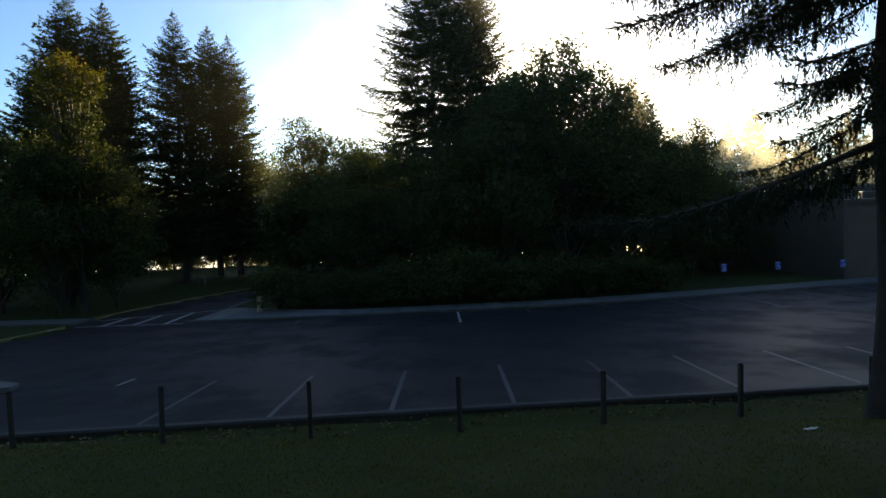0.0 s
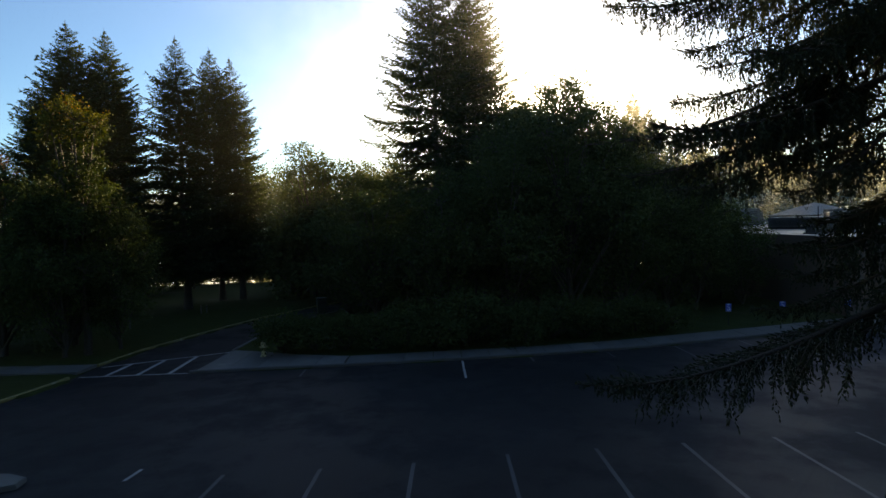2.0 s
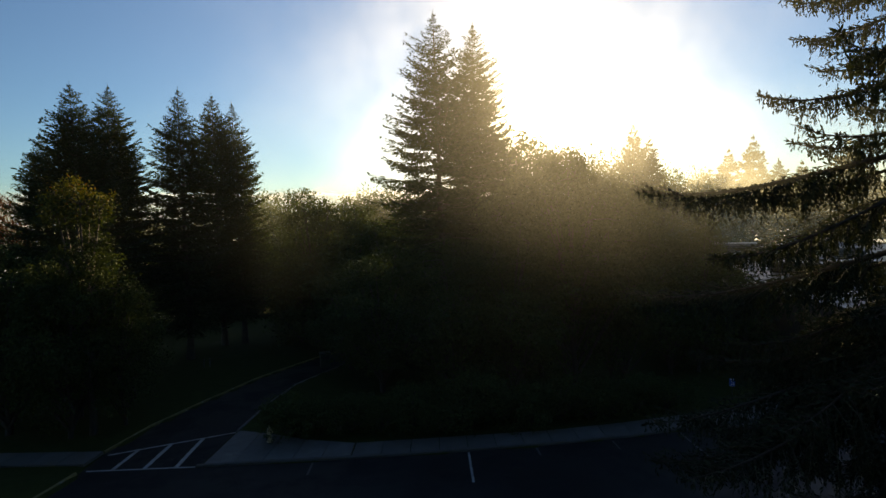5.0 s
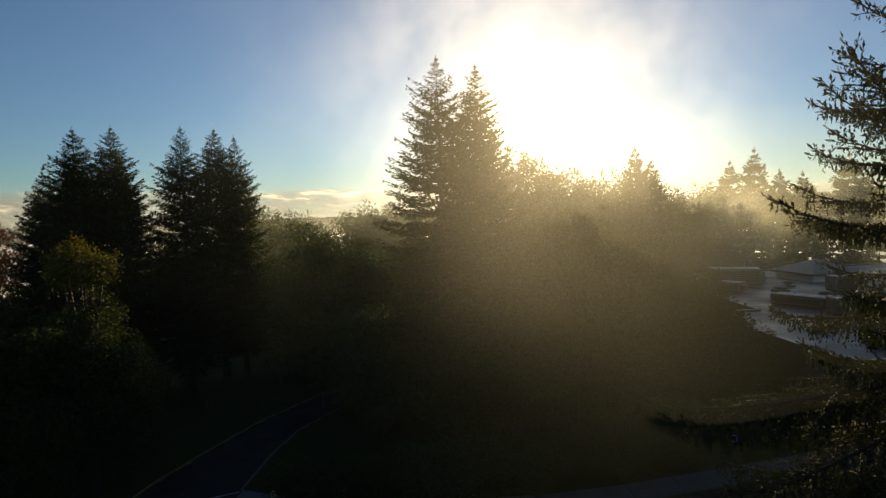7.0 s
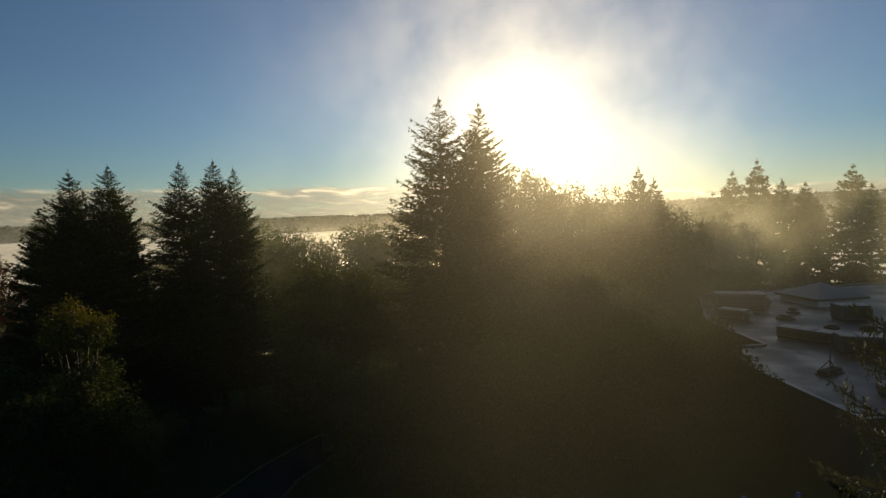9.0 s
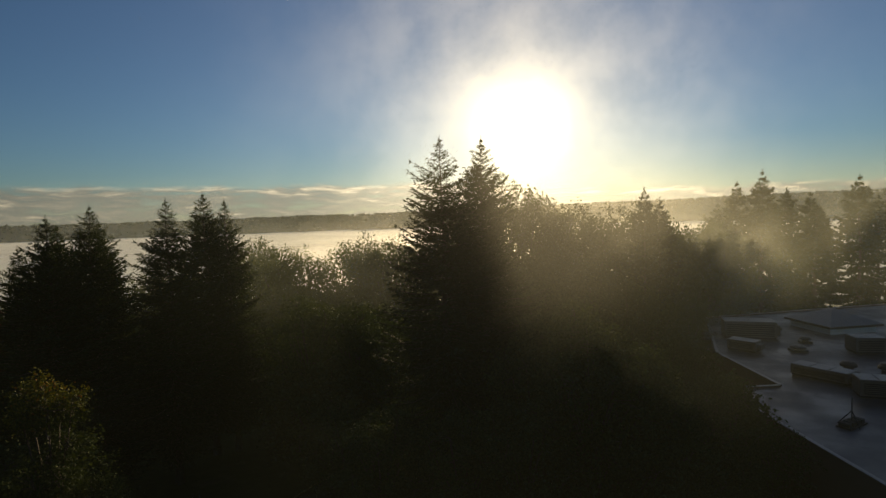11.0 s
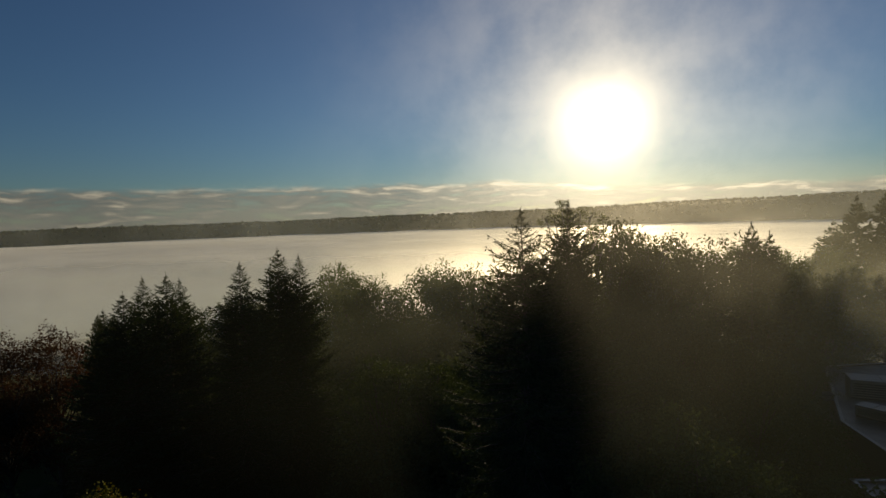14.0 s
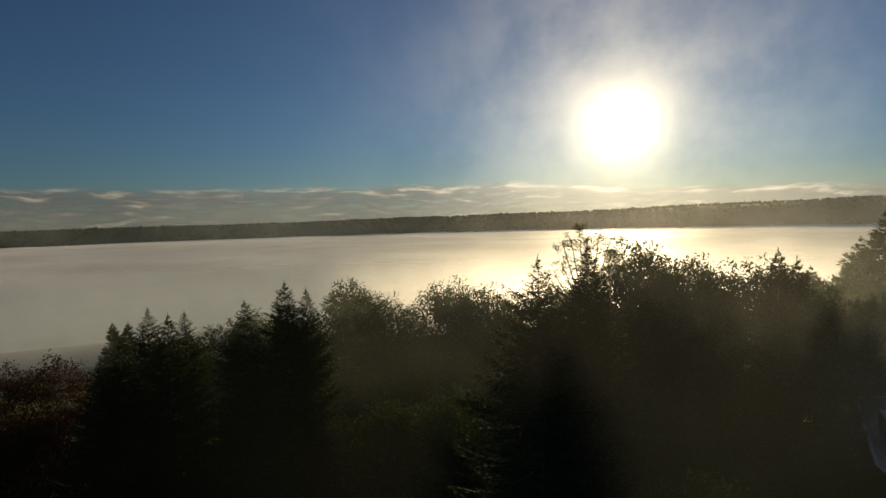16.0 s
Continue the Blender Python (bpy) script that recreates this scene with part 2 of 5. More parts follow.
UNIT_GREY = surface("grey painted sheet metal", (0.07, 0.068, 0.065), (0.14, 0.135, 0.13), 0.9, 20, (0.4, 0.65), 0.1, 0.002, metal=0.2)
# paler copy of UNIT_GREY for lids, painting in the skylight on top
UNIT_SKYLIT = surface("sheet metal paled for skylight", (0.12, 0.12, 0.118), (0.24, 0.24, 0.235), 0.9, 20, (0.35, 0.6), 0.1, 0.002, metal=0.2)
DARK_METAL = surface("dark metal", (0.03, 0.03, 0.032), (0.07, 0.07, 0.07), 2.0, 30, (0.4, 0.7), 0.2, 0.002, metal=0.6)
WOOD = surface("weathered post timber", (0.028, 0.025, 0.022), (0.07, 0.06, 0.05), 3.0, 40, (0.8, 0.95), 0.6, 0.006)
HYDRANT_CREAM = surface("cream hydrant paint", (0.50, 0.43, 0.25), (0.68, 0.60, 0.40), 5.0, 40, (0.4, 0.65), 0.2, 0.002, wear=(0.35, 0.26, 0.14))
SIGN_BLUE = surface("blue sign sheet", (0.02, 0.10, 0.42), (0.03, 0.14, 0.52), 4.0, 60, (0.35, 0.5), 0.05, 0.001)
SIGN_WHITE = surface("white sign sheet", (0.72, 0.74, 0.78), (0.8, 0.82, 0.85), 4.0, 60, (0.35, 0.5), 0.05, 0.001)
PAPER = surface("white paper scrap", (0.7, 0.7, 0.68), (0.85, 0.85, 0.83), 8.0, 60, (0.7, 0.9), 0.3, 0.004)
RUBBISH_BIN = surface("dark green bin plastic", (0.02, 0.035, 0.025), (0.04, 0.06, 0.045), 3.0, 40, (0.45, 0.7), 0.1, 0.002)
SHINGLE = surface("ribbed pale roof metal", (0.16, 0.165, 0.17), (0.28, 0.285, 0.29), 0.6, 16, (0.35, 0.55), 0.2, 0.003, metal=0.3)
PALE_WALL = surface("pale house wall", (0.55, 0.54, 0.50), (0.72, 0.71, 0.67), 0.6, 18, (0.7, 0.9), 0.2, 0.004)
LITTER = surface("fallen leaves", (0.10, 0.06, 0.025), (0.26, 0.15, 0.05), 8.0, 60, (0.8, 0.95), 0.3, 0.004)
FOG = mist_material("lake fog", 0.7, 320.0, forward=0.95, rough=0.70, grain=0.2, tint=(0.92, 0.98, 0.90), leaning=radians(24))
FOG_BANK = mist_material("fog bank", 0.75, 90.0, forward=0.36, rough=0.86, grain=0.2, lit_from_behind=True, tint=(0.86, 0.94, 0.92), onward=0.3, bending=1.75)
HAZE = mist_material("distant haze", 0.2, 700.0, forward=0.08, rough=0.8, grain=0.6, lit_from_behind=True, tint=(0.80, 0.90, 0.92))
MIST = mist_material("drifting mist", 0.085, 30.0, forward=0.14, rough=0.8, grain=0.7, lit_from_behind=True, tint=(0.87, 0.92, 0.72))
# near mist that also imitates lens glare and lifts the blacks
GLARE_MIST = mist_material("near mist with lens glare", 0.085, 22.0, forward=0.26, rough=0.92, grain=0.55, lit_from_behind=True, tint=(0.82, 0.92, 0.74))
FOREST = foliage("far woods", (0.020, 0.036, 0.016), (0.055, 0.075, 0.032), 0.02)


# ---------------------------------------------------------------- mesh helpers
def mesh_from(name, verts, faces, mat, smooth=False):
    me = bpy.data.meshes.new(name)
    me.from_pydata([tuple(v) for v in verts], [], [tuple(f) for f in faces])
    me.materials.append(mat)
    if smooth:
        me.shade_smooth()
    me.update()
    return me


def quads_mesh(name, corners, mat):
    """corners: an array n x 4 x 3, one loose quad each."""
    n = len(corners)
    me = bpy.data.meshes.new(name)
    me.vertices.add(4 * n)
    me.loops.add(4 * n)
    me.polygons.add(n)
    me.vertices.foreach_set("co", np.asarray(corners, dtype=np.float32).reshape(-1))
    me.loops.foreach_set("vertex_index", np.arange(4 * n, dtype=np.int32))
    me.polygons.foreach_set("loop_start", np.arange(0, 4 * n, 4, dtype=np.int32))
    me.materials.append(mat)
    me.update(calc_edges=True)
    me.validate()
    return me


def part(name, data, parent, label="", at=None):
    """Links a mesh, or a bmesh given with its material as (bm, material), under its thing."""
    if isinstance(data, tuple):
        bm, mat = data
        me = bpy.data.meshes.new(name)
        bm.to_mesh(me)
        bm.free()
        me.materials.append(mat)
        data = me
    ob = new(name, data)
    ob.parent = parent
    if at is not None:
        ob.matrix_basis = at
    if label:
        tagged(ob, label)
    return ob


def thing(name, label, category, at=None, group="", kind=""):
    ob = tagged(new(name), label, category, group, kind)
    ob.empty_display_size = 0.3
    if at is not None:
        ob.matrix_basis = at
    return ob


def box_bm(x0, x1, y0, y1, z0, z1, bevel=0.01, bm=None):
    own = bm is None
    b = bmesh.new()
    bmesh.ops.create_cube(b, size=1.0, matrix=Matrix.Translation(((x0 + x1) / 2, (y0 + y1) / 2, (z0 + z1) / 2)) @ Matrix.Diagonal((x1 - x0, y1 - y0, z1 - z0, 1)))
    if bevel:
        bmesh.ops.bevel(b, geom=b.edges[:], offset=bevel, segments=2, profile=0.6, affect="EDGES")
    if own:
        return b
    tmp = bpy.data.meshes.new("tmp")
    b.to_mesh(tmp)
    b.free()
    bm.from_mesh(tmp)
    bpy.data.meshes.remove(tmp)
    return bm


def lathe_bm(profile, sides=20):
    """A turned body: profile is a list of (radius, height)."""
    bm = bmesh.new()
    rings = []
    for r, z in profile:
        rings.append([bm.verts.new((r * math.cos(2 * math.pi * i / sides), r * math.sin(2 * math.pi * i / sides), z)) for i in range(sides)])
    for a, b in zip(rings, rings[1:]):
        for i in range(sides):
            bm.faces.new((a[i], a[(i + 1) % sides], b[(i + 1) % sides], b[i]))
    bm.faces.new(rings[0][::-1])
    bm.faces.new(rings[-1])
    return bm


def tube_parts(paths, sides=6):
    """Vertices and faces of tapered tubes; each path is a list of (point, radius)."""
    verts, faces = [], []
    ring_a = [(math.cos(2 * math.pi * i / sides), math.sin(2 * math.pi * i / sides)) for i in range(sides)]
    for path in paths:
        base = len(verts)
        for k, (p, r) in enumerate(path):
            a = Vector(path[max(k - 1, 0)][0])
            b = Vector(path[min(k + 1, len(path) - 1)][0])
            d = (b - a).normalized() if (b - a).length > 1e-6 else Vector((0, 0, 1))
            u = d.cross(Vector((1, 0, 0)) if abs(d.x) < 0.8 else Vector((0, 1, 0))).normalized()
            v = d.cross(u)
            for c, s in ring_a:
                verts.append(Vector(p) + (u * c + v * s) * r)
        for k in range(len(path) - 1):
            for i in range(sides):
                j = (i + 1) % sides
                o = base + k * sides
                faces.append((o + i, o + j, o + sides + j, o + sides + i))
        faces.append(tuple(base + (len(path) - 1) * sides + i for i in range(sides)))
    return verts, faces


def kites(origin, along, length, width, rng, bend=0.25):
    """Small pointed leaf or needle sprays: origin, unit way, length and width arrays to bent quads."""
    n = len(origin)
    rnd = rng.normal(size=(n, 3))
    side = np.cross(along, rnd)
    side /= np.linalg.norm(side, axis=1, keepdims=True) + 1e-9
    up = np.cross(side, along)
    mid = origin + along * (length * 0.45)[:, None] + up * (length * bend * rng.normal(0, 0.5, n))[:, None]
    tip = origin + along * length[:, None]
    w = (width * 0.5)[:, None]
    return np.stack([origin, mid + side * w, tip, mid - side * w], axis=1)


# ---------------------------------------------------------------- the lie of the land
LAND_Y = [-4000, -60, -10, 0, 5, 7.8, 9.8, 10.6, 11, 27, 35, 60, 85, 110, 160, 300, 600, 1700, 2000, 2500, 4200]
LAND_Z = [6, 6, 3.5, 2.8, 2.1, 1.5, 0.88, 0.84, 0.83, 0, -0.15, -0.6, -1.2, -6, -17, -42, -60, -60, -45, 0, 10]


def lot_height(y):
    return float(np.interp(y, LAND_Y, LAND_Z))


def near_kerb_y(x):
    return 11.0 + 0.08 * x


FAR_KERB = [(-13.3, 28.1), (-10, 28.3), (-5.5, 28.5), (0.3, 29.0), (5.1, 29.5), (9.5, 30.2), (14.9, 31.5), (20.4, 32.9), (27.1, 34.9), (34, 37.0)]
LEFT_KERB = [(-26.5, 11.0), (-21.0, 17.5), (-19.3, 22.0), (-19.15, 25.6), (-19.1, 27.7)]
DRIVE_LEFT = [(-19.3, 30.4), (-18.9, 34.3), (-17.6, 39.3), (-15.7, 45.5), (-12.5, 52.0), (-7.0, 60.0)]
DRIVE_RIGHT = [(-13.1, 33.2), (-12.9, 38.1), (-12.2, 43.0), (-9.5, 49.0), (-4.0, 56.5)]


def far_kerb_y(x):
    return float(np.interp(x, [p[0] for p in FAR_KERB], [p[1] for p in FAR_KERB]))


def left_kerb_x(y):
    return float(np.interp(y, [p[1] for p in LEFT_KERB], [p[0] for p in LEFT_KERB]))


def paved(x, y):
    if near_kerb_y(x) < y < far_kerb_y(max(x, -13.3)) + 0.05 and x > left_kerb_x(y) and x < 60:
        return True
    if 27.7 < y < 60:
        lo = float(np.interp(y, [p[1] for p in DRIVE_LEFT], [p[0] for p in DRIVE_LEFT]))
        hi = float(np.interp(y, [p[1] for p in DRIVE_RIGHT], [p[0] for p in DRIVE_RIGHT]))
        return lo < x < hi
    return False


def land(x, y):
    """Height of the ground sheet."""
    z = lot_height(y)
    r = math.hypot(x, y)
    if y > 60 and y < 400:
        # the slope falls off sooner on the lake side to the left
        z -= 0.02 * max(0.0, -x - 20) * min(1.0, (y - 60) / 60)
    if r > 1500:
        az = math.degrees(math.atan2(x, y))
        crest = float(np.interp(az, [-75, -48, -25, -9, 10, 29, 45, 75], [18, 20, 26, 34, 44, 62, 70, 70]))
        t = min(1.0, max(0.0, (r - 2050) / 450))
        z = -60 + (crest + 60) * t * t * (3 - 2 * t) + 6 * noise.noise((x / 300, y / 300, 0.3)) * t
    elif r > 500:
        z = min(z, -60) if y > 400 else z
    if not paved(x, y) and -70 < x < 70 and -12 < y < 95:
        beside_walk = 27 < y and (y < far_kerb_y(max(x, -13.3)) + 3.2 if x > -14 else y < 32)
        z += (0.05 if beside_walk else 0.12) + 0.05 * noise.noise((x * 0.25, y * 0.25, 0))
    return z


def spread(core_lo, core_hi, step, far):
    vals = list(np.arange(core_lo, core_hi + 1e-6, step))
    d = step
    while vals[-1] < far:
        d *= 1.16
        vals.append(vals[-1] + d)
    d = step
    low = [vals[0]]
    while low[-1] > -far:
        d *= 1.16
        low.append(low[-1] - d)
    return low[:0:-1] + vals


def make_ground():
    xs, ys = spread(-42, 42, 0.6, 4300), spread(-3, 66, 0.5, 4300)
    verts = [(x, y, land(x, y) - (0.05 if paved(x, y) else 0.0)) for y in ys for x in xs]
    w = len(xs)
    faces = [(j * w + i, j * w + i + 1, (j + 1) * w + i + 1, (j + 1) * w + i) for j in range(len(ys) - 1) for i in range(w - 1)]
    ob = new("ground", mesh_from("ground", verts, faces, GRASSY, True))
    tagged(ob, "rough grass and soil sloping down to the fog-filled valley", "ground", kind="structure")


make_ground()


def make_paving():
    verts, faces = [], []
    xs = np.linspace(-27, 60, 120)
    steps = 36
    for i, x in enumerate(xs):
        for k in range(steps + 1):
            f = k / steps
            y0, y1 = near_kerb_y(x), far_kerb_y(max(x, -13.3)) + (0.0 if x > -13.3 else 0.1)
            y = y0 + (y1 - y0) * f
            xx = max(x, left_kerb_x(y))
            verts.append((xx, y, lot_height(y) + 0.004 * noise.noise((x * 0.5, y * 0.5, 2))))
    n = steps + 1
    for i in range(len(xs) - 1):
        for k in range(steps):
            faces.append((i * n + k, (i + 1) * n + k, (i + 1) * n + k + 1, i * n + k + 1))
    tagged(new("road", mesh_from("road", verts, faces, ASPHALT, True)), "damp dark asphalt of an empty car park", "car park", kind="structure")
    # the drive that leads off between the trees
    verts, faces = [], []
    for k in range(41):
        y = 28.15 + 31 * k / 40
        lo = float(np.interp(y, [27.7] + [p[1] for p in DRIVE_LEFT], [-19.1] + [p[0] for p in DRIVE_LEFT]))
        hi = float(np.interp(y, [27.7] + [p[1] for p in DRIVE_RIGHT], [-13.2] + [p[0] for p in DRIVE_RIGHT]))
        for i in range(9):
            verts.append((lo + (hi - lo) * i / 8, y, lot_height(y) + 0.002))
    for k in range(40):
        for i in range(8):
            o = k * 9 + i
            faces.append((o, o + 1, o + 10, o + 9))
    tagged(new("road_drive", mesh_from("road_drive", verts, faces, ASPHALT, True)), "asphalt drive leading off between the trees", "drive", kind="structure")


make_paving()


def sweep(name, line, width, height, mat, label, drop=0.12, category="kerb"):
    """A kerb with a rounded top edge along a line of (x, y)."""
    pts = []
    for (x0, y0), (x1, y1) in zip(line, line[1:]):
        n = max(1, int(math.hypot(x1 - x0, y1 - y0) / 0.8))
        pts += [(x0 + (x1 - x0) * k / n, y0 + (y1 - y0) * k / n) for k in range(n)]
    pts.append(line[-1])
    prof = [(0, -drop), (0.0, height * 0.75), (width * 0.18, height), (width * 0.85, height), (width, height * 0.85), (width, -drop)]
    verts, faces = [], []
    for k, (x, y) in enumerate(pts):
        a, b = pts[max(k - 1, 0)], pts[min(k + 1, len(pts) - 1)]
        d = Vector((b[0] - a[0], b[1] - a[1])).normalized()
        nx, ny = -d.y, d.x
        for o, h in prof:
            verts.append((x + nx * o, y + ny * o, lot_height(y) + h + 0.01 * noise.noise((x * 0.7, y * 0.7, 5))))
    m = len(prof)
    for k in range(len(pts) - 1):
        for i in range(m - 1):
            faces.append((k * m + i, (k + 1) * m + i, (k + 1) * m + i + 1, k * m + i + 1))
    faces += [tuple(range(m)), tuple((len(pts) - 1) * m + i for i in range(m))[::-1]]
    return tagged(new(name, mesh_from(name, verts, faces, mat)), label, category, kind="structure")


sweep("kerb_far", FAR_KERB, 0.16, 0.14, DARK_CONCRETE, "pale concrete kerb along the far walk")
sweep("kerb_near", [(x, near_kerb_y(x)) for x in range(36, -31, -3)], 0.22, 0.24, KERB_GREY, "dark mossy kerb below the grass bank")
sweep("kerb_left", LEFT_KERB, 0.14, 0.14, YELLOW, "yellow painted kerb beside the lawn")
sweep("kerb_drive_left", DRIVE_LEFT, 0.13, 0.14, YELLOW, "yellow painted kerb along the drive")
sweep("kerb_drive_right", DRIVE_RIGHT[::-1], 0.16, 0.13, CONCRETE, "concrete kerb along the drive")


def painted(name, a, b, width, mat, label, lift=0.008):
    """A straight painted line between two points of the lot."""
    d = Vector((b[0] - a[0], b[1] - a[1]))
    n = max(2, int(d.length / 0.25))
    d.normalize()
    verts, faces = [], []
    for k in range(n + 1):
        f = k / n
        x, y = a[0] + (b[0] - a[0]) * f, a[1] + (b[1] - a[1]) * f
        for s in (-0.5, 0.5):
            w = width * (1 + 0.25 * noise.noise((x * 3, y * 3, s)))
            verts.append((x - d.y * w * s, y + d.x * w * s, lot_height(y + d.x * w * s) + lift))
    for k in range(n):
        faces.append((2 * k, 2 * k + 2, 2 * k + 3, 2 * k + 1))
    return tagged(new(name, mesh_from(name, verts, faces, mat)), label, "road marking", kind="structure")


for i, x in enumerate((-6.4, -3.8, -1.25, 1.4, 4.0, 6.6, 9.4, 12.0, 14.6, 17.2, 19.8)):
    y0 = near_kerb_y(x) + 0.1
    painted("stall_line", (x, y0), (x + 0.05, y0 + (4.6 if x > 0 else 4.4)), 0.11, FADED_PAINT, "worn white stall line on asphalt")
painted("stall_line", (-8.95, 14.8), (-8.9, 15.6), 0.11, WHITE_PAINT, "short remnant of a white stall line")
for x, y, far in ((-7.4, 28.2, 1.4), (0.6, 28.9, 3.6), (4.2, 29.2, 1.0), (8.4, 29.8, 1.2), (12.4, 30.7, 4.5), (16.4, 31.6, 5.0), (20.7, 32.6, 5.0), (25.0, 34.0, 5.0)):
    painted("stall_line", (x, y), (x + 0.05, y - far), 0.11, WHITE_PAINT if x == 0.6 else FADED_PAINT, "worn white stall line by the far walk")
painted("crossing_line", (-18.9, 28.1), (-13.4, 28.2), 0.14, WHITE_PAINT, "white edge line of the crossing")
painted("crossing_line", (-19.0, 30.1), (-13.1, 33.0), 0.16, WHITE_PAINT, "white edge line of the crossing", 0.016)
for a, b in (((-17.6, 28.2), (-17.7, 30.9)), ((-16.0, 28.2), (-16.2, 31.6)), ((-14.4, 28.2), (-14.7, 32.3))):
    painted("crossing_bar", a, b, 0.22, WHITE_PAINT, "white bar across the crossing")


# ---------------------------------------------------------------- trees
def fir_meshes(name, height, radius, seed, base=0.12, whorl=0.42, tuft=0.32, fat=0.115, dens=1.0, droop=0.5, hang=0.25, needles=None, gaps=0.06, many=(6, 9), taper=0.55, bends=3, twig=0.30):
    """Trunk and crown of a fir or spruce: whorls of drooping boughs with upturned tips, each with side twigs of needle sprays."""
    rng = np.random.default_rng(seed)
    lean = rng.normal(0, 0.008, 2)
    trunk_r = 0.011 * height + 0.06

    def stem(h):
        return Vector((lean[0] * h + 0.08 * math.sin(h * 0.5 + seed), lean[1] * h + 0.08 * math.cos(h * 0.4 + seed), h))

    paths = [[(stem(height * k / 16) - Vector((0, 0, 0.3 if k == 0 else 0)), max(0.012, trunk_r * (1 - k / 16) ** 0.9) * (1.35 if k == 0 else 1)) for k in range(17)]]
    org, way, ln, wd = [], [], [], []
    h = base * height
    while h < height - 0.25:
        f = (h - base * height) / (height * (1 - base))
        down = height - h
        reach = min(radius * (0.86 + 0.14 * math.sin(9 * f + seed)), taper * max(0.0, down - 0.35) / (1 + 0.05 * down) + 0.05)
        count = int(rng.integers(*many)) if f < 0.88 else 6
        turn = rng.uniform(0, 6.28)
        for b in range(count):
            if rng.random() < gaps:
                continue
            phi = turn + b * 6.283 / count + rng.normal(0, 0.22)
            L = reach * rng.uniform(0.62, 1.13)
            if rng.random() < 0.05:
                L *= 1.22
            rise = -0.02 + 0.50 * f ** 1.6 + rng.normal(0, 0.08)
            sag = droop * (1 - 0.75 * f) * rng.uniform(0.8, 1.2)
            out = np.array([math.cos(phi), math.sin(phi), 0.0])
            side = np.array([-out[1], out[0], 0.0])
            root = np.array(stem(h + rng.normal(0, 0.12)))
            sway = rng.normal(0, 0.1)

            def spine(s):
                return root + out * (L * s) + side * (sway * L * s * s) + np.array([0, 0, L * (rise * s - sag * s * s + (0.14 + 0.6 * sag) * s ** 3.2)])

            n_st = max(4, int(L * 3.0 * dens + 3))
            pts = [spine(s) for s in np.linspace(0, 1, bends + 1)]
            paths.append([(Vector(p), max(0.006, 0.010 * L * (1 - 0.9 * k / bends) + 0.006)) for k, p in enumerate(pts)])
            for k in range(n_st):
                s = 0.16 + 0.84 * (k + rng.random() * 0.6) / n_st
                p = spine(s)
                d = spine(min(1.0, s + 0.03)) - spine(s - 0.03)
                d /= np.linalg.norm(d)
                across = np.cross(d, np.array([0, 0, 1.0]))
                across /= np.linalg.norm(across) + 1e-9
                small = min(1.0, 0.35 + 0.3 * L)
                for sg in (-1, 1):
                    tl = (twig * L * (1.05 - s) + min(tuft * 0.75, 0.4 * L)) * rng.uniform(0.6, 1.15)
                    tw = d * rng.uniform(0.45, 0.85) + across * sg * rng.uniform(0.45, 0.95) + np.array([0, 0, -hang * rng.uniform(0.1, 1.5)])
                    tw /= np.linalg.norm(tw)
                    m = max(2, int(tl / (tuft * 0.48)))
                    for j in range(m):
                        q = j / m
                        org.append(p + tw * (tl * q) + np.array([0, 0, -hang * 0.55 * tl * q * q]) + rng.normal(0, 0.02, 3))
                        v = tw + rng.normal(0, 0.28, 3) + np.array([0, 0, -hang * 0.8 * q])
                        way.append(v / np.linalg.norm(v))
                        ln.append(tuft * small * rng.uniform(0.75, 1.25))
                        wd.append(fat * small * rng.uniform(0.75, 1.3))
                v = d + rng.normal(0, 0.2, 3) + np.array([0, 0, 0.15])
                org.append(p)
                way.append(v / np.linalg.norm(v))
                ln.append(tuft * small * rng.uniform(0.9, 1.4))
                wd.append(fat * small)
        h += whorl * rng.uniform(0.7, 1.3) * (1.0 if f < 0.55 else 0.72)
    for k in range(14):
        v = np.array([rng.normal(0, 0.35), rng.normal(0, 0.35), 1.0])
        org.append(np.array(stem(height - 0.05 * k))); way.append(v / np.linalg.norm(v)); ln.append(tuft * 0.5); wd.append(fat * 0.35)
    q = kites(np.array(org), np.array(way), np.array(ln), np.array(wd), rng)
    v, f = tube_parts(paths[:1], 10)
    v2, f2 = tube_parts(paths[1:], 3)
    o = len(v)
    trunk = mesh_from(name + "_trunk", v + v2, f + [tuple(i + o for i in face) for face in f2], BARK, True)
    return trunk, quads_mesh(name + "_crown", q, needles or NEEDLES)


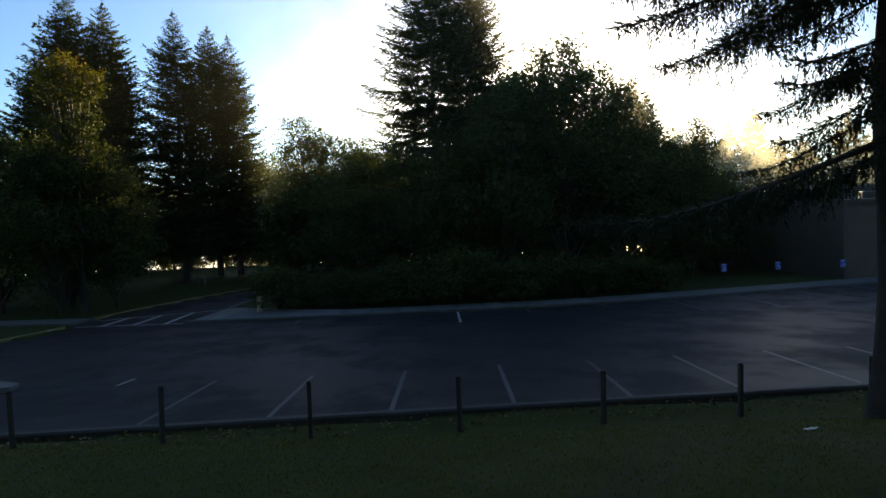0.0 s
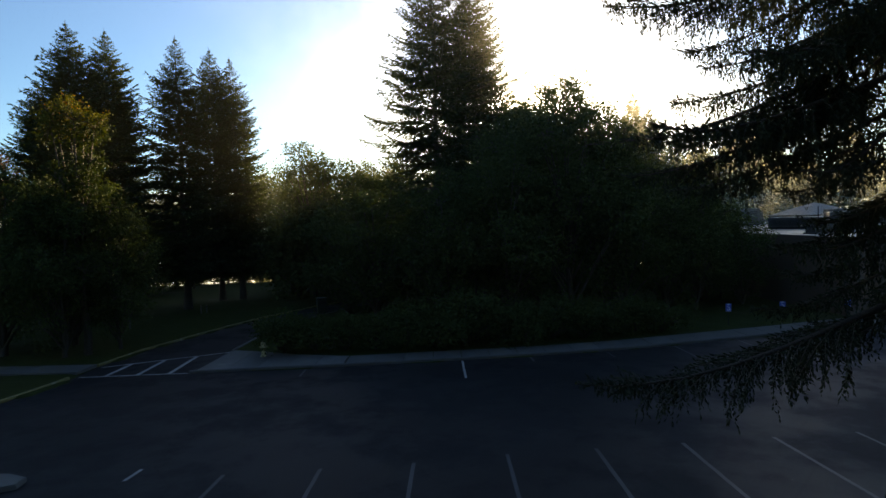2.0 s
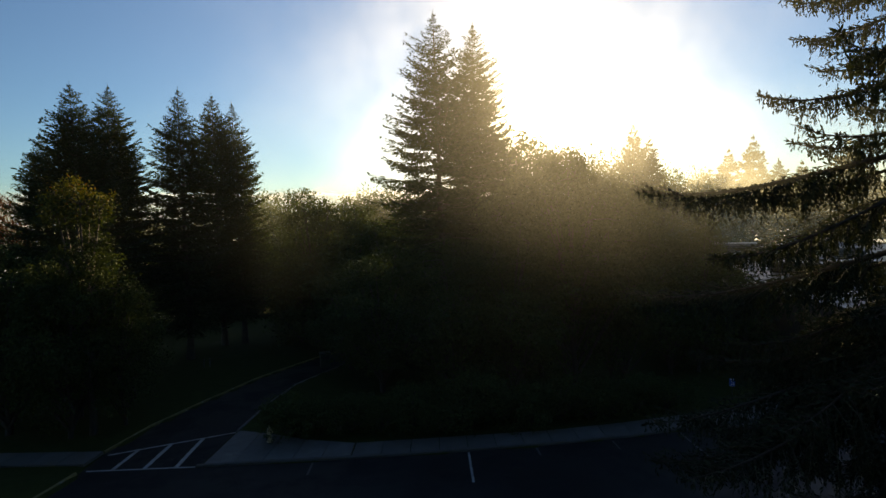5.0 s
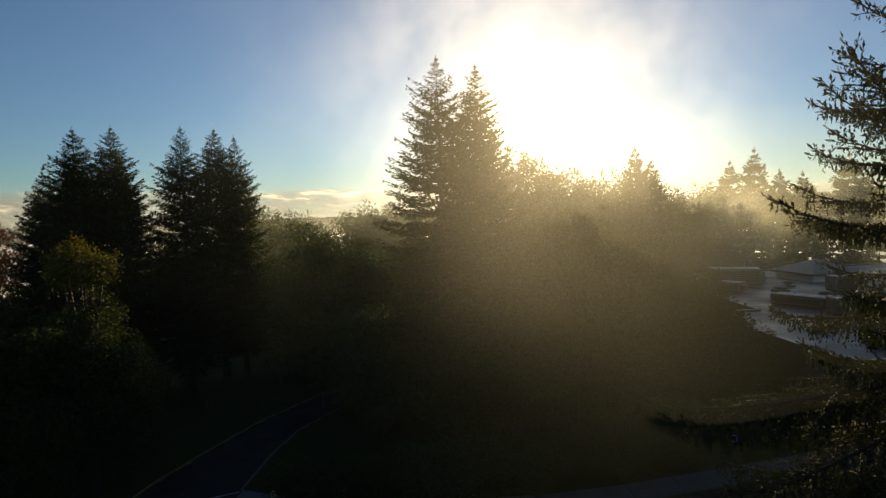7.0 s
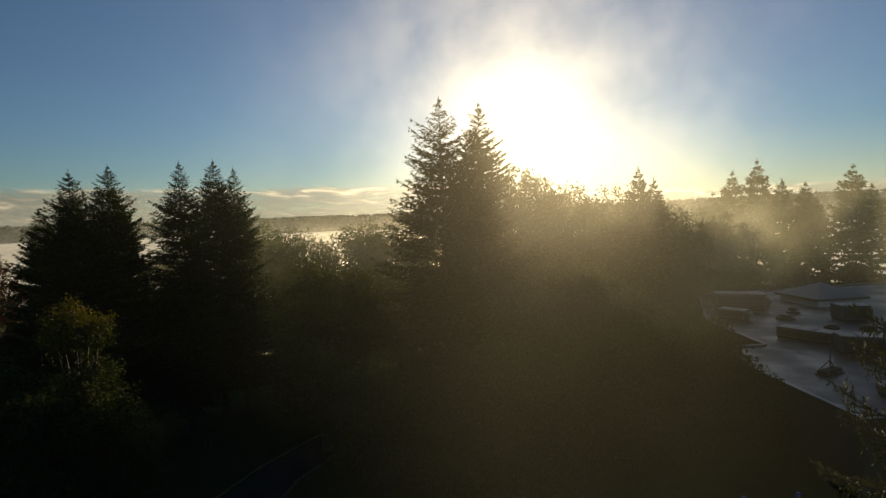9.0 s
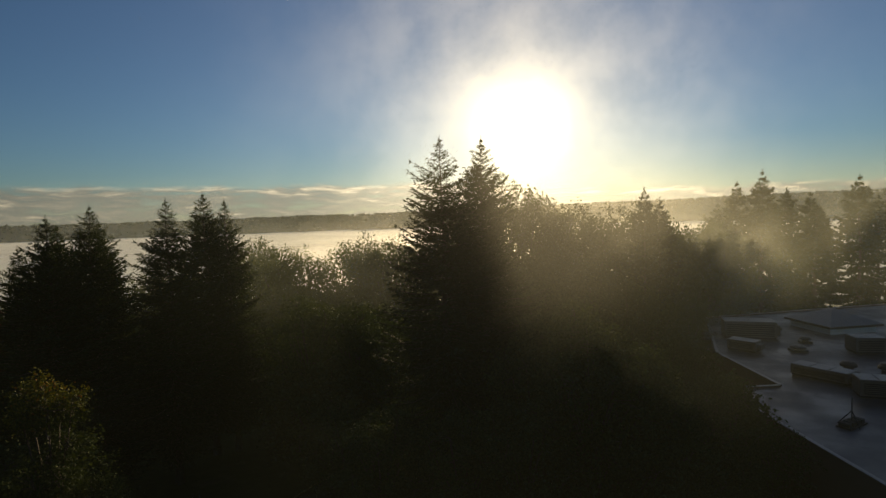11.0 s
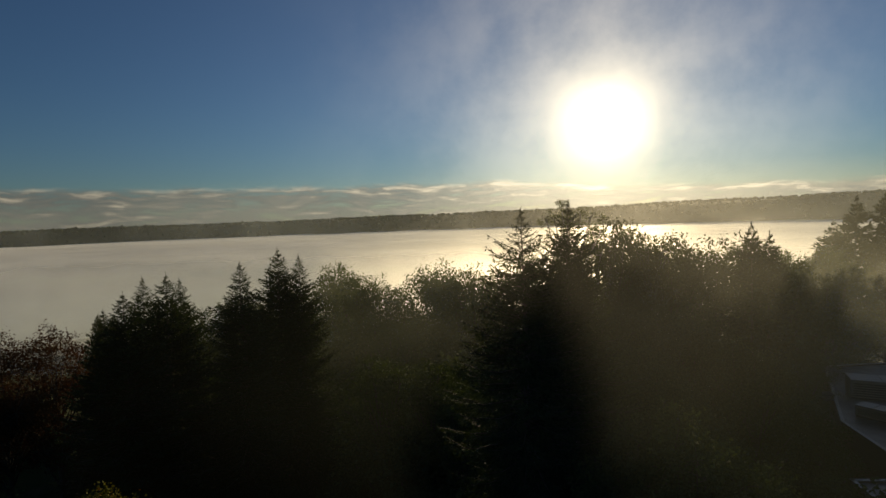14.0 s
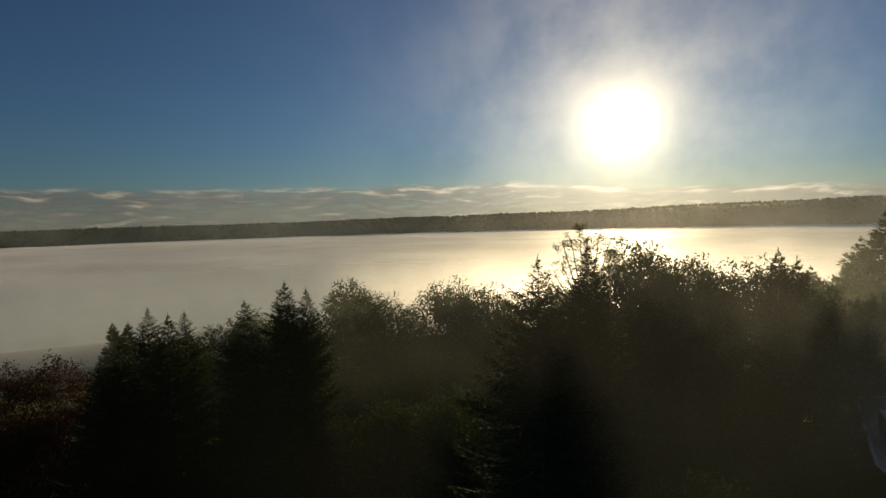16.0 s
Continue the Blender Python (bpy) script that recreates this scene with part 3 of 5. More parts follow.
def leafy_meshes(name, height, radius, seed, base=0.25, lobes=16, leaves=14000, leaf=0.17, mat=None, bark=None, open_share=0.0, tall=1.0, twiggy=10, lobe=1.0):
    """Trunk and crown of a broad-leaved tree: limbs to uneven lobes, each a cloud of leaf clusters with gaps."""
    rng = np.random.default_rng(seed)
    mid = height * (base + 1) / 2
    half = height * (1 - base) / 2
    centres, sizes = [], []
    for k in range(lobes):
        for _ in range(40):
            p = rng.uniform(-1, 1, 3)
            if np.linalg.norm(p) < 1:
                break
        p = p * np.array([radius * 0.78, radius * 0.78, half * 0.82])
        centres.append(p + np.array([0, 0, mid]))
        sizes.append(lobe * radius * rng.uniform(0.24, 0.46))
    centres.append(np.array([rng.normal(0, 0.1 * radius), rng.normal(0, 0.1 * radius), height - radius * 0.25]))
    sizes.append(lobe * radius * 0.27)
    for k in range(5):
        a = k * 1.257 + seed
        centres.append(np.array([0.42 * radius * math.cos(a), 0.42 * radius * math.sin(a), height - radius * rng.uniform(0.5, 0.75)]))
        sizes.append(lobe * radius * 0.34)
    r0 = 0.012 * height + 0.05
    fork = height * base * 1.15
    paths = [[(Vector((0.1 * math.sin(k), 0.1 * math.cos(k * 1.3), (fork + half * 0.9) * k / 8 - (0.3 if k == 0 else 0))), r0 * (1 - k / 9)) for k in range(9)]]
    per = leaves // len(centres)
    org = []
    for c, s in zip(centres, sizes):
        c_v = Vector(c)
        start = Vector((0.0, 0.0, min((fork + half * 0.9) * 0.8, max(fork * 0.8, c[2] - (abs(c[0]) + abs(c[1])) * 0.9 - s))))
        bend = start.lerp(c_v, 0.5) + Vector((0, 0, 0.1 * s))
        paths.append([(start, r0 * 0.4), (bend, r0 * 0.26), (c_v, r0 * 0.12)])
        twigs = max(8, per // 14)
        d = rng.normal(size=(twigs, 3))
        d /= np.linalg.norm(d, axis=1, keepdims=True)
        rr = s * rng.uniform(0.35, 1.0, twigs) ** 0.6 * rng.choice([1.0, 1.0, 1.0, 1.14], twigs)
        ends = c + d * rr[:, None] * np.array([1.05, 1.05, 0.9 * tall])
        for e in ends[:: max(1, twigs // twiggy)] if twiggy else ():
            paths.append([(c_v, r0 * 0.07 + 0.004), (Vector(c * 0.4 + e * 0.6) + Vector((0, 0, 0.06 * s)), 0.018), (Vector(e), 0.006)])
        keep = ends[rng.random(twigs) > open_share]
        if len(keep) == 0:
            continue
        k = per // max(1, len(keep)) + 1
        cl = np.repeat(keep, k, axis=0) + rng.normal(0, leaf * 1.1, (len(keep) * k, 3))
        org.append(cl)
    org = np.concatenate(org)
    n = len(org)
    way = rng.normal(size=(n, 3)) + np.array([0, 0, -0.35])
    way /= np.linalg.norm(way, axis=1, keepdims=True)
    q = kites(org, way, leaf * rng.uniform(0.7, 1.3, n), leaf * 0.62 * rng.uniform(0.7, 1.3, n), rng, 0.2)
    v, f = tube_parts(paths, 4)
    return mesh_from(name + "_trunk", v, f, bark or BARK, True), quads_mesh(name + "_crown", q, mat or LEAVES)


def tree(meshes, kind_name, label, category, x, y, top=None, height=None, z=None, turn=0.0, wide=1.0, group="", grow=1.0):
    """Stands a tree at its place."""
    z = land(x, y) if z is None else z
    k = (top - z) / height if top is not None else grow
    ob = thing(kind_name, label, category, Matrix.Translation((x, y, z)) @ Matrix.Rotation(turn, 4, "Z") @ Matrix.Diagonal((k * wide, k * wide, k, 1)), group)
    part("trunk", meshes[0], ob)
    part("crown", meshes[1], ob)
    return ob


FIR_H = 26.0
firs = [
    fir_meshes("fir_a", FIR_H, 5.3, 11, base=0.10, whorl=0.42, tuft=0.28, fat=0.10, dens=1.05, taper=0.62, droop=0.5),
    fir_meshes("fir_b", FIR_H, 5.2, 23, base=0.12, droop=0.4, whorl=0.36, tuft=0.29, fat=0.11, dens=1.05, taper=0.60, hang=0.15, gaps=0.03, many=(7, 10)),
    fir_meshes("fir_c", FIR_H, 4.3, 37, base=0.12, droop=0.45, whorl=0.36, tuft=0.28, fat=0.105, dens=1.05, gaps=0.05, many=(7, 9), taper=0.54),
]
far_firs = [
    fir_meshes("far_fir_a", FIR_H, 4.8, 51, base=0.2, whorl=0.85, tuft=0.75, fat=0.28, dens=0.55, gaps=0.12),
    fir_meshes("far_fir_b", FIR_H, 3.6, 67, base=0.25, whorl=0.9, tuft=0.75, fat=0.28, dens=0.55, gaps=0.2),
]
# the pair behind the car park, the row by the lawn, the pair by the building
FIRS = (
    (0, -0.4, 46.0, 29.0, 0.4, 1.0, "tall dark fir with long drooping boughs behind the car park"),
    (1, 2.9, 50.5, 29.5, 1.7, 0.86, "tall fir close beside its larger neighbour"),
    (1, -29.2, 44.6, 23.9, 0.9, 1.05, "dense dark fir at the edge of the lawn"),
    (1, -28.8, 49.2, 24.8, 2.9, 0.95, "dense fir behind the lawn"),
    (2, -24.8, 53.2, 25.3, 0.3, 1.0, "slender open fir showing sky between its boughs"),
    (1, -24.0, 59.4, 26.1, 4.1, 0.95, "broad fir with sunlit flank beside the drive"),
    (2, -22.2, 60.4, 25.4, 5.3, 0.9, "fir crowding against its neighbour by the drive"),
    (1, -37.0, 52.0, 21.5, 1.2, 0.9, "dark fir in the row beyond the lawn"),
    (0, -39.5, 61.0, 23.4, 2.0, 0.85, "dark fir in the row beyond the lawn"),
    (2, -33.5, 58.0, 23.5, 3.3, 0.9, "dark fir in the row beyond the lawn"),
)
for v, x, y, top, turn, wide, label in FIRS:
    tree(firs[v], "fir_tree", label, "fir tree", x, y, top, FIR_H, turn=turn, wide=wide, group="tall firs round the car park")
for v, x, y, top, turn, wide in ((1, 30.4, 89.0, 26.3, 0.5, 0.75), (1, 34.3, 93.6, 24.8, 2.2, 0.85), (0, 84, 164, 30.0, 0.4, 1.0), (0, 86, 155, 32.5, 1.5, 0.8), (1, 111, 185, 28.5, 2.6, 1.0),
                                 (0, 113, 175, 26.8, 3.7, 1.1), (0, 113, 155, 30.5, 4.8, 1.0), (0, 76, 158, 24.0, 5.0, 1.1), (0, 96, 168, 25.0, 0.9, 1.2), (1, 70, 150, 20.0, 2.0, 1.2),
                                 (0, 104, 160, 23.0, 1.1, 1.3), (0, 122, 160, 25.0, 3.0, 1.2), (0, 66, 160, 17.0, 4.0, 1.3)):
    tree(far_firs[v], "fir_tree", "misty dark fir beyond the flat roof", "fir tree", x, y, top, FIR_H, turn=turn, wide=wide, group="firs beyond the building")

# the spruce that stands on the bank close to the camera's climb
def spruce_meshes(name, height, seed, profile, limbs):
    """A spruce seen close: long boughs that sink and turn up at the tip, side branches along them, and curtains of hanging twigs set with needle sprays.
    limbs: strong single boughs as (height at the trunk, azimuth in degrees, reach, height of the tip)."""
    rng = np.random.default_rng(seed)
    paths = [[(Vector((0.05 * math.sin(k), 0.05 * math.cos(1.3 * k), height * k / 18 - (0.3 if k == 0 else 0))), max(0.012, 0.27 * (1 - k / 18) ** 0.85) * (1.3 if k == 0 else 1)) for k in range(19)]]
    plan = [(h0, radians(az), reach, tip) for h0, az, reach, tip in limbs]
    h = profile[0][0]
    while h < height - 0.3:
        reach = float(np.interp(h, [p[0] for p in profile], [p[1] for p in profile]))
        turn = rng.uniform(0, 6.28)
        count = int(rng.integers(3, 6))
        for b in range(count):
            L = reach * rng.uniform(0.6, 1.03)
            # low boughs sink well below their root, high ones rise
            fall = float(np.interp(h, [4, 9, 11.5, 14, height], [-0.36, -0.34, -0.18, 0.12, 0.6])) + rng.normal(0, 0.06)
            plan.append((h - fall * L * 0.5 + rng.normal(0, 0.12), turn + 6.283 * b / count + rng.normal(0, 0.2), L, h + fall * L * 0.5))
        h += rng.uniform(0.40, 0.62) if h < 9 else rng.uniform(0.55, 0.85)
    org, way, ln, wd = [], [], [], []
    down = np.array([0, 0, -1.0])
    for h0, az, L, tip in plan:
        out = np.array([math.cos(az), math.sin(az), 0.0])
        side = np.array([-out[1], out[0], 0.0])
        sway = rng.normal(0, 0.06) * L
        drop = tip - h0
        curl = 0.10 * L + 0.1

        def spine(s):
            return np.array([0, 0, h0]) + out * (L * s) + side * (sway * s * (1 - s) * 2) + np.array([0, 0, drop * s + curl * (s ** 4 - s)])

        paths.append([(Vector(spine(s)), max(0.007, 0.010 * L * (1 - s) ** 0.8 + 0.006)) for s in np.linspace(0, 1, 8)])
        # how far the twigs hang: long on the old low boughs, none on the young ones near the top
        fringe = float(np.interp(h0, [4.5, 7, 11, 15, height], [0.5, 0.55, 0.62, 0.26, 0.06])) * min(1.0, L / 2.5)
        n_side = max(6, int(L * 9))
        for k in range(n_side):
            s0 = 0.16 + 0.84 * (k + rng.random()) / n_side
            p0 = spine(min(s0, 1.0))
            d = spine(min(1.0, s0 + 0.02)) - spine(s0 - 0.02)
            d /= np.linalg.norm(d)
            w = d * rng.uniform(0.6, 1.0) + side * (1 if k % 2 else -1) * rng.uniform(0.45, 0.9) + np.array([0, 0, rng.uniform(-0.1, 0.2) + (0.3 if s0 > 0.8 else 0.0)])
            w /= np.linalg.norm(w)
            run = (0.30 * L * (1.02 - s0) ** 0.7 + 0.16) * rng.uniform(0.6, 1.15)
            bend = 0.35 * fringe
            paths.append([(Vector(p0), 0.010), (Vector(p0 + w * run * 0.5 - np.array([0, 0, bend * run * 0.25])), 0.007), (Vector(p0 + w * run - np.array([0, 0, bend * run])), 0.004)])
            steps = max(3, int(run / 0.05))
            g = (np.arange(steps) + rng.random(steps) * 0.7) / steps
            at = p0 + w * (run * g)[:, None] + down * (bend * run * g * g)[:, None]
            # sprays along the side branch itself
            org.append(at)
            v = w + rng.normal(0, 0.32, (steps, 3)) + np.array([0, 0, 0.12])
            way.append(v)
            ln.append(rng.uniform(0.08, 0.14, steps))
            wd.append(rng.uniform(0.026, 0.046, steps))
            # the twigs that hang from it
            hangs = rng.random(steps) < 0.85
            for q in at[hangs]:
                drop_len = fringe * rng.uniform(0.25, 1.0) * (1.06 - min(s0, 1.0)) ** 0.7 + 0.05
                m = max(1, int(drop_len / 0.04))
                a = (np.arange(m) + rng.random(m) * 0.5) / m
                lean = rng.normal(0, 0.16, 3)
                org.append(q + (down + lean) * (drop_len * a)[:, None])
                way.append(down * 0.9 + lean + rng.normal(0, 0.35, (m, 3)))
                ln.append(rng.uniform(0.06, 0.105, m))
                wd.append(rng.uniform(0.022, 0.036, m))
        # the bottlebrush tip
        tips = 10
        a = 1 - 0.35 * rng.random(tips) / max(L, 0.5)
        org.append(np.array([spine(x) for x in a]))
        way.append((spine(1.0) - spine(0.95)) * 8 + rng.normal(0, 0.35, (tips, 3)))
        ln.append(rng.uniform(0.10, 0.18, tips))
        wd.append(rng.uniform(0.03, 0.05, tips))
    way = np.concatenate(way)
    way /= np.linalg.norm(way, axis=1, keepdims=True) + 1e-9
    q = kites(np.concatenate(org), way, np.concatenate(ln), np.concatenate(wd), rng)
    v, f = tube_parts(paths[:1], 12)
    v2, f2 = tube_parts(paths[1:], 4)
    o = len(v)
    return mesh_from(name + "_trunk", v + v2, f + [tuple(i + o for i in face) for face in f2], BARK, True), quads_mesh(name + "_crown", q, SPRUCE)


near_spruce = spruce_meshes("near_spruce", 20.7, 71, ((4.2, 2.1), (6.0, 2.4), (6.8, 3.0), (7.2, 4.5), (9.6, 4.6), (11.3, 4.3), (12.2, 3.0), (13.0, 2.4), (14.7, 2.7), (16.5, 2.3), (17.8, 1.4), (20.7, 0.1)),
                            ((4.7, 183, 5.4, 3.45), (8.3, 197, 4.8, 7.3), (10.4, 174, 4.7, 9.6), (11.9, 172, 4.6, 11.35), (13.0, 165, 2.5, 12.85), (14.2, 189, 3.05, 14.7), (15.4, 192, 2.4, 16.4), (15.6, 204, 2.65, 16.75)))
tree(near_spruce, "spruce_tree", "large spruce with hanging twigs on the grass bank", "spruce tree", 7.4, 9.2, grow=1.0)

broad = [
    leafy_meshes("broad_a", 14.0, 4.8, 5, base=0.03, lobes=36, leaves=22000, leaf=0.21, twiggy=4),
    leafy_meshes("broad_b", 14.0, 4.2, 8, base=0.05, lobes=34, leaves=18000, leaf=0.21, twiggy=4),
]
far_broad = [
    leafy_meshes("far_broad_a", 14.0, 5.0, 15, base=0.0, lobes=26, leaves=10000, leaf=0.25, twiggy=0),
    leafy_meshes("far_broad_b", 14.0, 4.2, 19, base=0.02, lobes=24, leaves=9200, leaf=0.25, twiggy=0),
]
wood_trees = [
    leafy_meshes("wood_tree_a", 14.0, 5.0, 95, base=0.0, lobes=24, leaves=3000, leaf=0.6, twiggy=0),
    leafy_meshes("wood_tree_b", 14.0, 4.4, 99, base=0.02, lobes=22, leaves=2800, leaf=0.6, twiggy=0),
]
yellow_tree = leafy_meshes("yellow_tree", 13.0, 2.3, 25, base=0.06, lobes=22, leaves=15000, leaf=0.15, mat=TURNING_SUNLIT_LEAVES, tall=1.3)
red_tree = leafy_meshes("red_tree", 14.0, 4.4, 29, base=0.08, lobes=26, leaves=20000, leaf=0.17, mat=RED_LEAVES)
alders = [
    leafy_meshes("alder_a", 26.0, 4.8, 33, base=0.35, lobes=24, leaves=8500, leaf=0.15, mat=ALDER_LEAVES, bark=PALE_BARK, open_share=0.45, tall=1.25, lobe=0.66),
    leafy_meshes("alder_b", 26.0, 4.2, 41, base=0.4, lobes=20, leaves=6500, leaf=0.15, mat=ALDER_LEAVES, bark=PALE_BARK, open_share=0.5, tall=1.25, lobe=0.66),
]
for v, x, y, top, wide, turn in ((0, 8.4, 38.6, 16.8, 0.95, 0.2), (1, 5.2, 41.0, 15.6, 0.9, 3.3), (1, 11.6, 40.5, 15.4, 0.9, 5.2), (1, 7.0, 43.0, 17.2, 0.85, 1.9), (1, 4.0, 37.0, 12.5, 1.15, 1.1), (0, 0.2, 38.5, 11.0, 1.25, 2.0), (1, -5.0, 40.0, 10.5, 1.3, 3.0), (1, 12.5, 40.0, 12.6, 1.1, 4.0),
                                 (0, 16.5, 42.0, 10.5, 1.2, 5.0), (1, 19.0, 42.5, 11.8, 0.8, 0.8)):
    tree(broad[v], "broadleaf_tree", "dense dark green broad-leaved tree in the planting behind the car park", "tree", x, y, top, 14.0, turn=turn, wide=wide, group="broad-leaved trees behind the car park")
for v, x, y, top, wide, turn in ((1, -14.0, 59.0, 16.0, 1.0, 0.4), (0, -10.0, 62.0, 14.5, 1.1, 1.4), (1, -6.0, 58.0, 13.5, 1.1, 2.4)):
    tree(broad[v], "broadleaf_tree", "green broad-leaved tree beyond the drive", "tree", x, y, top, 14.0, turn=turn, wide=wide, group="broad-leaved trees beyond the drive")
for v, x, y, top, wide, turn in ((0, -22.6, 32.6, 10.6, 1.0, 1.9), (1, -20.6, 34.6, 9.6, 1.0, 5.9), (0, -27.0, 33.5, 12.0, 1.2, 0.7), (1, -24.5, 36.5, 11.0, 1.3, 2.7), (0, -32.5, 36.0, 13.0, 1.1, 4.7)):
    tree(broad[v], "broadleaf_tree", "dark leafy tree with a low crown on the lawn", "tree", x, y, top, 14.0, turn=turn, wide=wide, group="leafy trees on the lawn")
tree(yellow_tree, "broadleaf_tree", "leafy tree turning yellow, with sunlight painted on its top", "tree", -21.6, 33.0, 15.2, 13.0, turn=0.5)
tree(red_tree, "broadleaf_tree", "leafy tree turning rusty red beyond the firs", "tree", -50.0, 60.0, 18.5, 14.0, turn=0.5)
tree(red_tree, "broadleaf_tree", "leafy tree turning rusty red beyond the firs", "tree", -54.0, 58.0, 18.0, 14.0, turn=2.5)
rng = random.Random(4)
for k in range(20):
    x = -60 + 4.7 * k + rng.uniform(-2, 2)
    y = 112 + rng.uniform(-8, 14)
    tree(far_broad[k % 2], "broadleaf_tree", "broad-leaved tree on the slope above the lake", "tree", x, y, (18.0 if k > 3 else 13.0) + rng.uniform(-2, 2), 14.0, turn=rng.uniform(0, 6), wide=0.95, group="trees on the lake slope")
for k in range(12):
    x = 14 + 4.2 * k + rng.uniform(-1.5, 1.5)
    tree(far_broad[k % 2], "broadleaf_tree", "broad-leaved tree on the slope behind the building", "tree", x, 96 + rng.uniform(-6, 10) + k * 2, 26.2 - k * 0.7 + rng.uniform(-1.2, 1.2), 14.0, turn=rng.uniform(0, 6), wide=0.9, group="trees on the slope behind the building")
for v, x, y, top, wide in ((0, 5.6, 84.4, 31.0, 1.2), (1, 13.0, 98.0, 28.6, 1.25), (1, 18.6, 95.4, 25.4, 1.0), (0, 9.0, 90.0, 25.0, 0.9)):
    tree(alders[v], "alder_tree", "tall thin-leaved alder with pale open limbs", "alder tree", x, y, top, 26.0, turn=x, wide=wide, group="alders behind the firs")

# ---------------------------------------------------------------- shrubs of the planting bed
shrubs = [leafy_meshes("shrub_a", 2.4, 1.7, 81, base=0.02, lobes=16, leaves=4200, leaf=0.12, twiggy=0), leafy_meshes("shrub_b", 2.4, 1.9, 85, base=0.02, lobes=18, leaves=4200, leaf=0.12, twiggy=0)]
rng = random.Random(9)
for k in range(14):
    x = -9.5 + 1.75 * k
    y = far_kerb_y(x) + 2.9 + rng.uniform(0, 0.9)
    tree(shrubs[k % 2], "shrub", "dense dark green shrub in the planting bed", "shrub", x, y, grow=rng.uniform(0.9, 1.45), turn=rng.uniform(0, 6), wide=1.15, group="shrubs in the planting bed")

# ---------------------------------------------------------------- the woods that fill the slope
rng = random.Random(21)
for k in range(48):
    y = 46 + 52 * ((k * 0.618) % 1.0)
    x = rng.uniform(-19 + max(0, 60 - y) * 0.55, 24)
    top = float(np.interp(y, [46, 70, 98], [7.5, 10.0, 12.0])) + rng.uniform(-1.5, 1.5)
    tree(wood_trees[k % 2], "broadleaf_tree", "dark leafy tree in the wood below the car park", "tree", x, y, top, 14.0, turn=rng.uniform(0, 6), wide=1.25, group="wood below the car park")
for k in range(12):
    y = 58 + 30 * ((k * 0.618) % 1.0)
    x = 10 + 12 * ((k * 0.382 + 0.2) % 1.0)
    tree(far_broad[k % 2], "broadleaf_tree", "tall dark leafy tree in the wood beside the building", "tree", x, y, 14.5 + 4.0 * (y - 58) / 30 + rng.uniform(-1.2, 1.2), 14.0, turn=rng.uniform(0, 6), wide=0.95, group="tall wood beside the building")
for k in range(20):
    y = 64 + 36 * ((k * 0.618) % 1.0)
    x = rng.uniform(-70, -19)
    top = float(np.interp(y, [64, 98], [9.0, 8.0])) + rng.uniform(-1.5, 2.0)
    tree(wood_trees[k % 2], "broadleaf_tree", "dark leafy tree in the wood beyond the lawn", "tree", x, y, top, 14.0, turn=rng.uniform(0, 6), wide=1.2, group="wood beyond the lawn")
for k, (x, y, top) in enumerate(((23.4, 44.2, 7.0), (23.6, 48.0, 6.2), (22.8, 52.5, 4.4), (22.6, 57.5, 4.2), (27.5, 62.5, 6.6), (29.0, 68.0, 7.2), (30.0, 74.0, 8.0), (34.0, 82.0, 9.0), (37.0, 90.0, 10.0), (26.0, 70.0, 9.0), (21.5, 47.0, 9.0), (22.0, 52.0, 8.5), (-8.5, 47.0, 9.0))):
    tree(far_broad[k % 2], "broadleaf_tree", "dark leafy tree growing against the building", "tree", x, y, top, 14.0, turn=1.3 * k, wide=1.15, group="trees along the building")
for k, (x, y, top) in enumerate(((-20.5, 90.0, 12.0), (-24.5, 95.0, 12.5), (-16.5, 96.0, 13.0), (-28.0, 101.0, 13.0), (-21.0, 103.0, 13.5))):
    tree(far_broad[k % 2], "broadleaf_tree", "dark leafy tree at the foot of the lawn", "tree", x, y, top, 14.0, turn=1.7 * k, wide=1.1, group="trees at the foot of the lawn")
for k in range(13):
    x = -62 + 3.7 * k + rng.uniform(-0.8, 0.8)
    tree(wood_trees[k % 2], "hedge_shrub", "dark overgrown shrub at the edge of the lawn", "shrub", x, 87 + rng.uniform(-1.5, 1.5), 1.9 + rng.uniform(-0.5, 0.8), 14.0, turn=rng.uniform(0, 6), wide=2.0, group="shrubs at the edge of the lawn")
for k in range(14):
    x, y = rng.uniform(-150, -40), rng.uniform(120, 230)
    m = far_firs[k % 2] if k % 3 else far_broad[0]
    tree(m, "fir_tree" if k % 3 else "broadleaf_tree", "tree standing in the fog on the lower slope", "tree", x, y, grow=rng.uniform(0.7, 0.9), turn=rng.uniform(0, 6), group="trees in the fog")


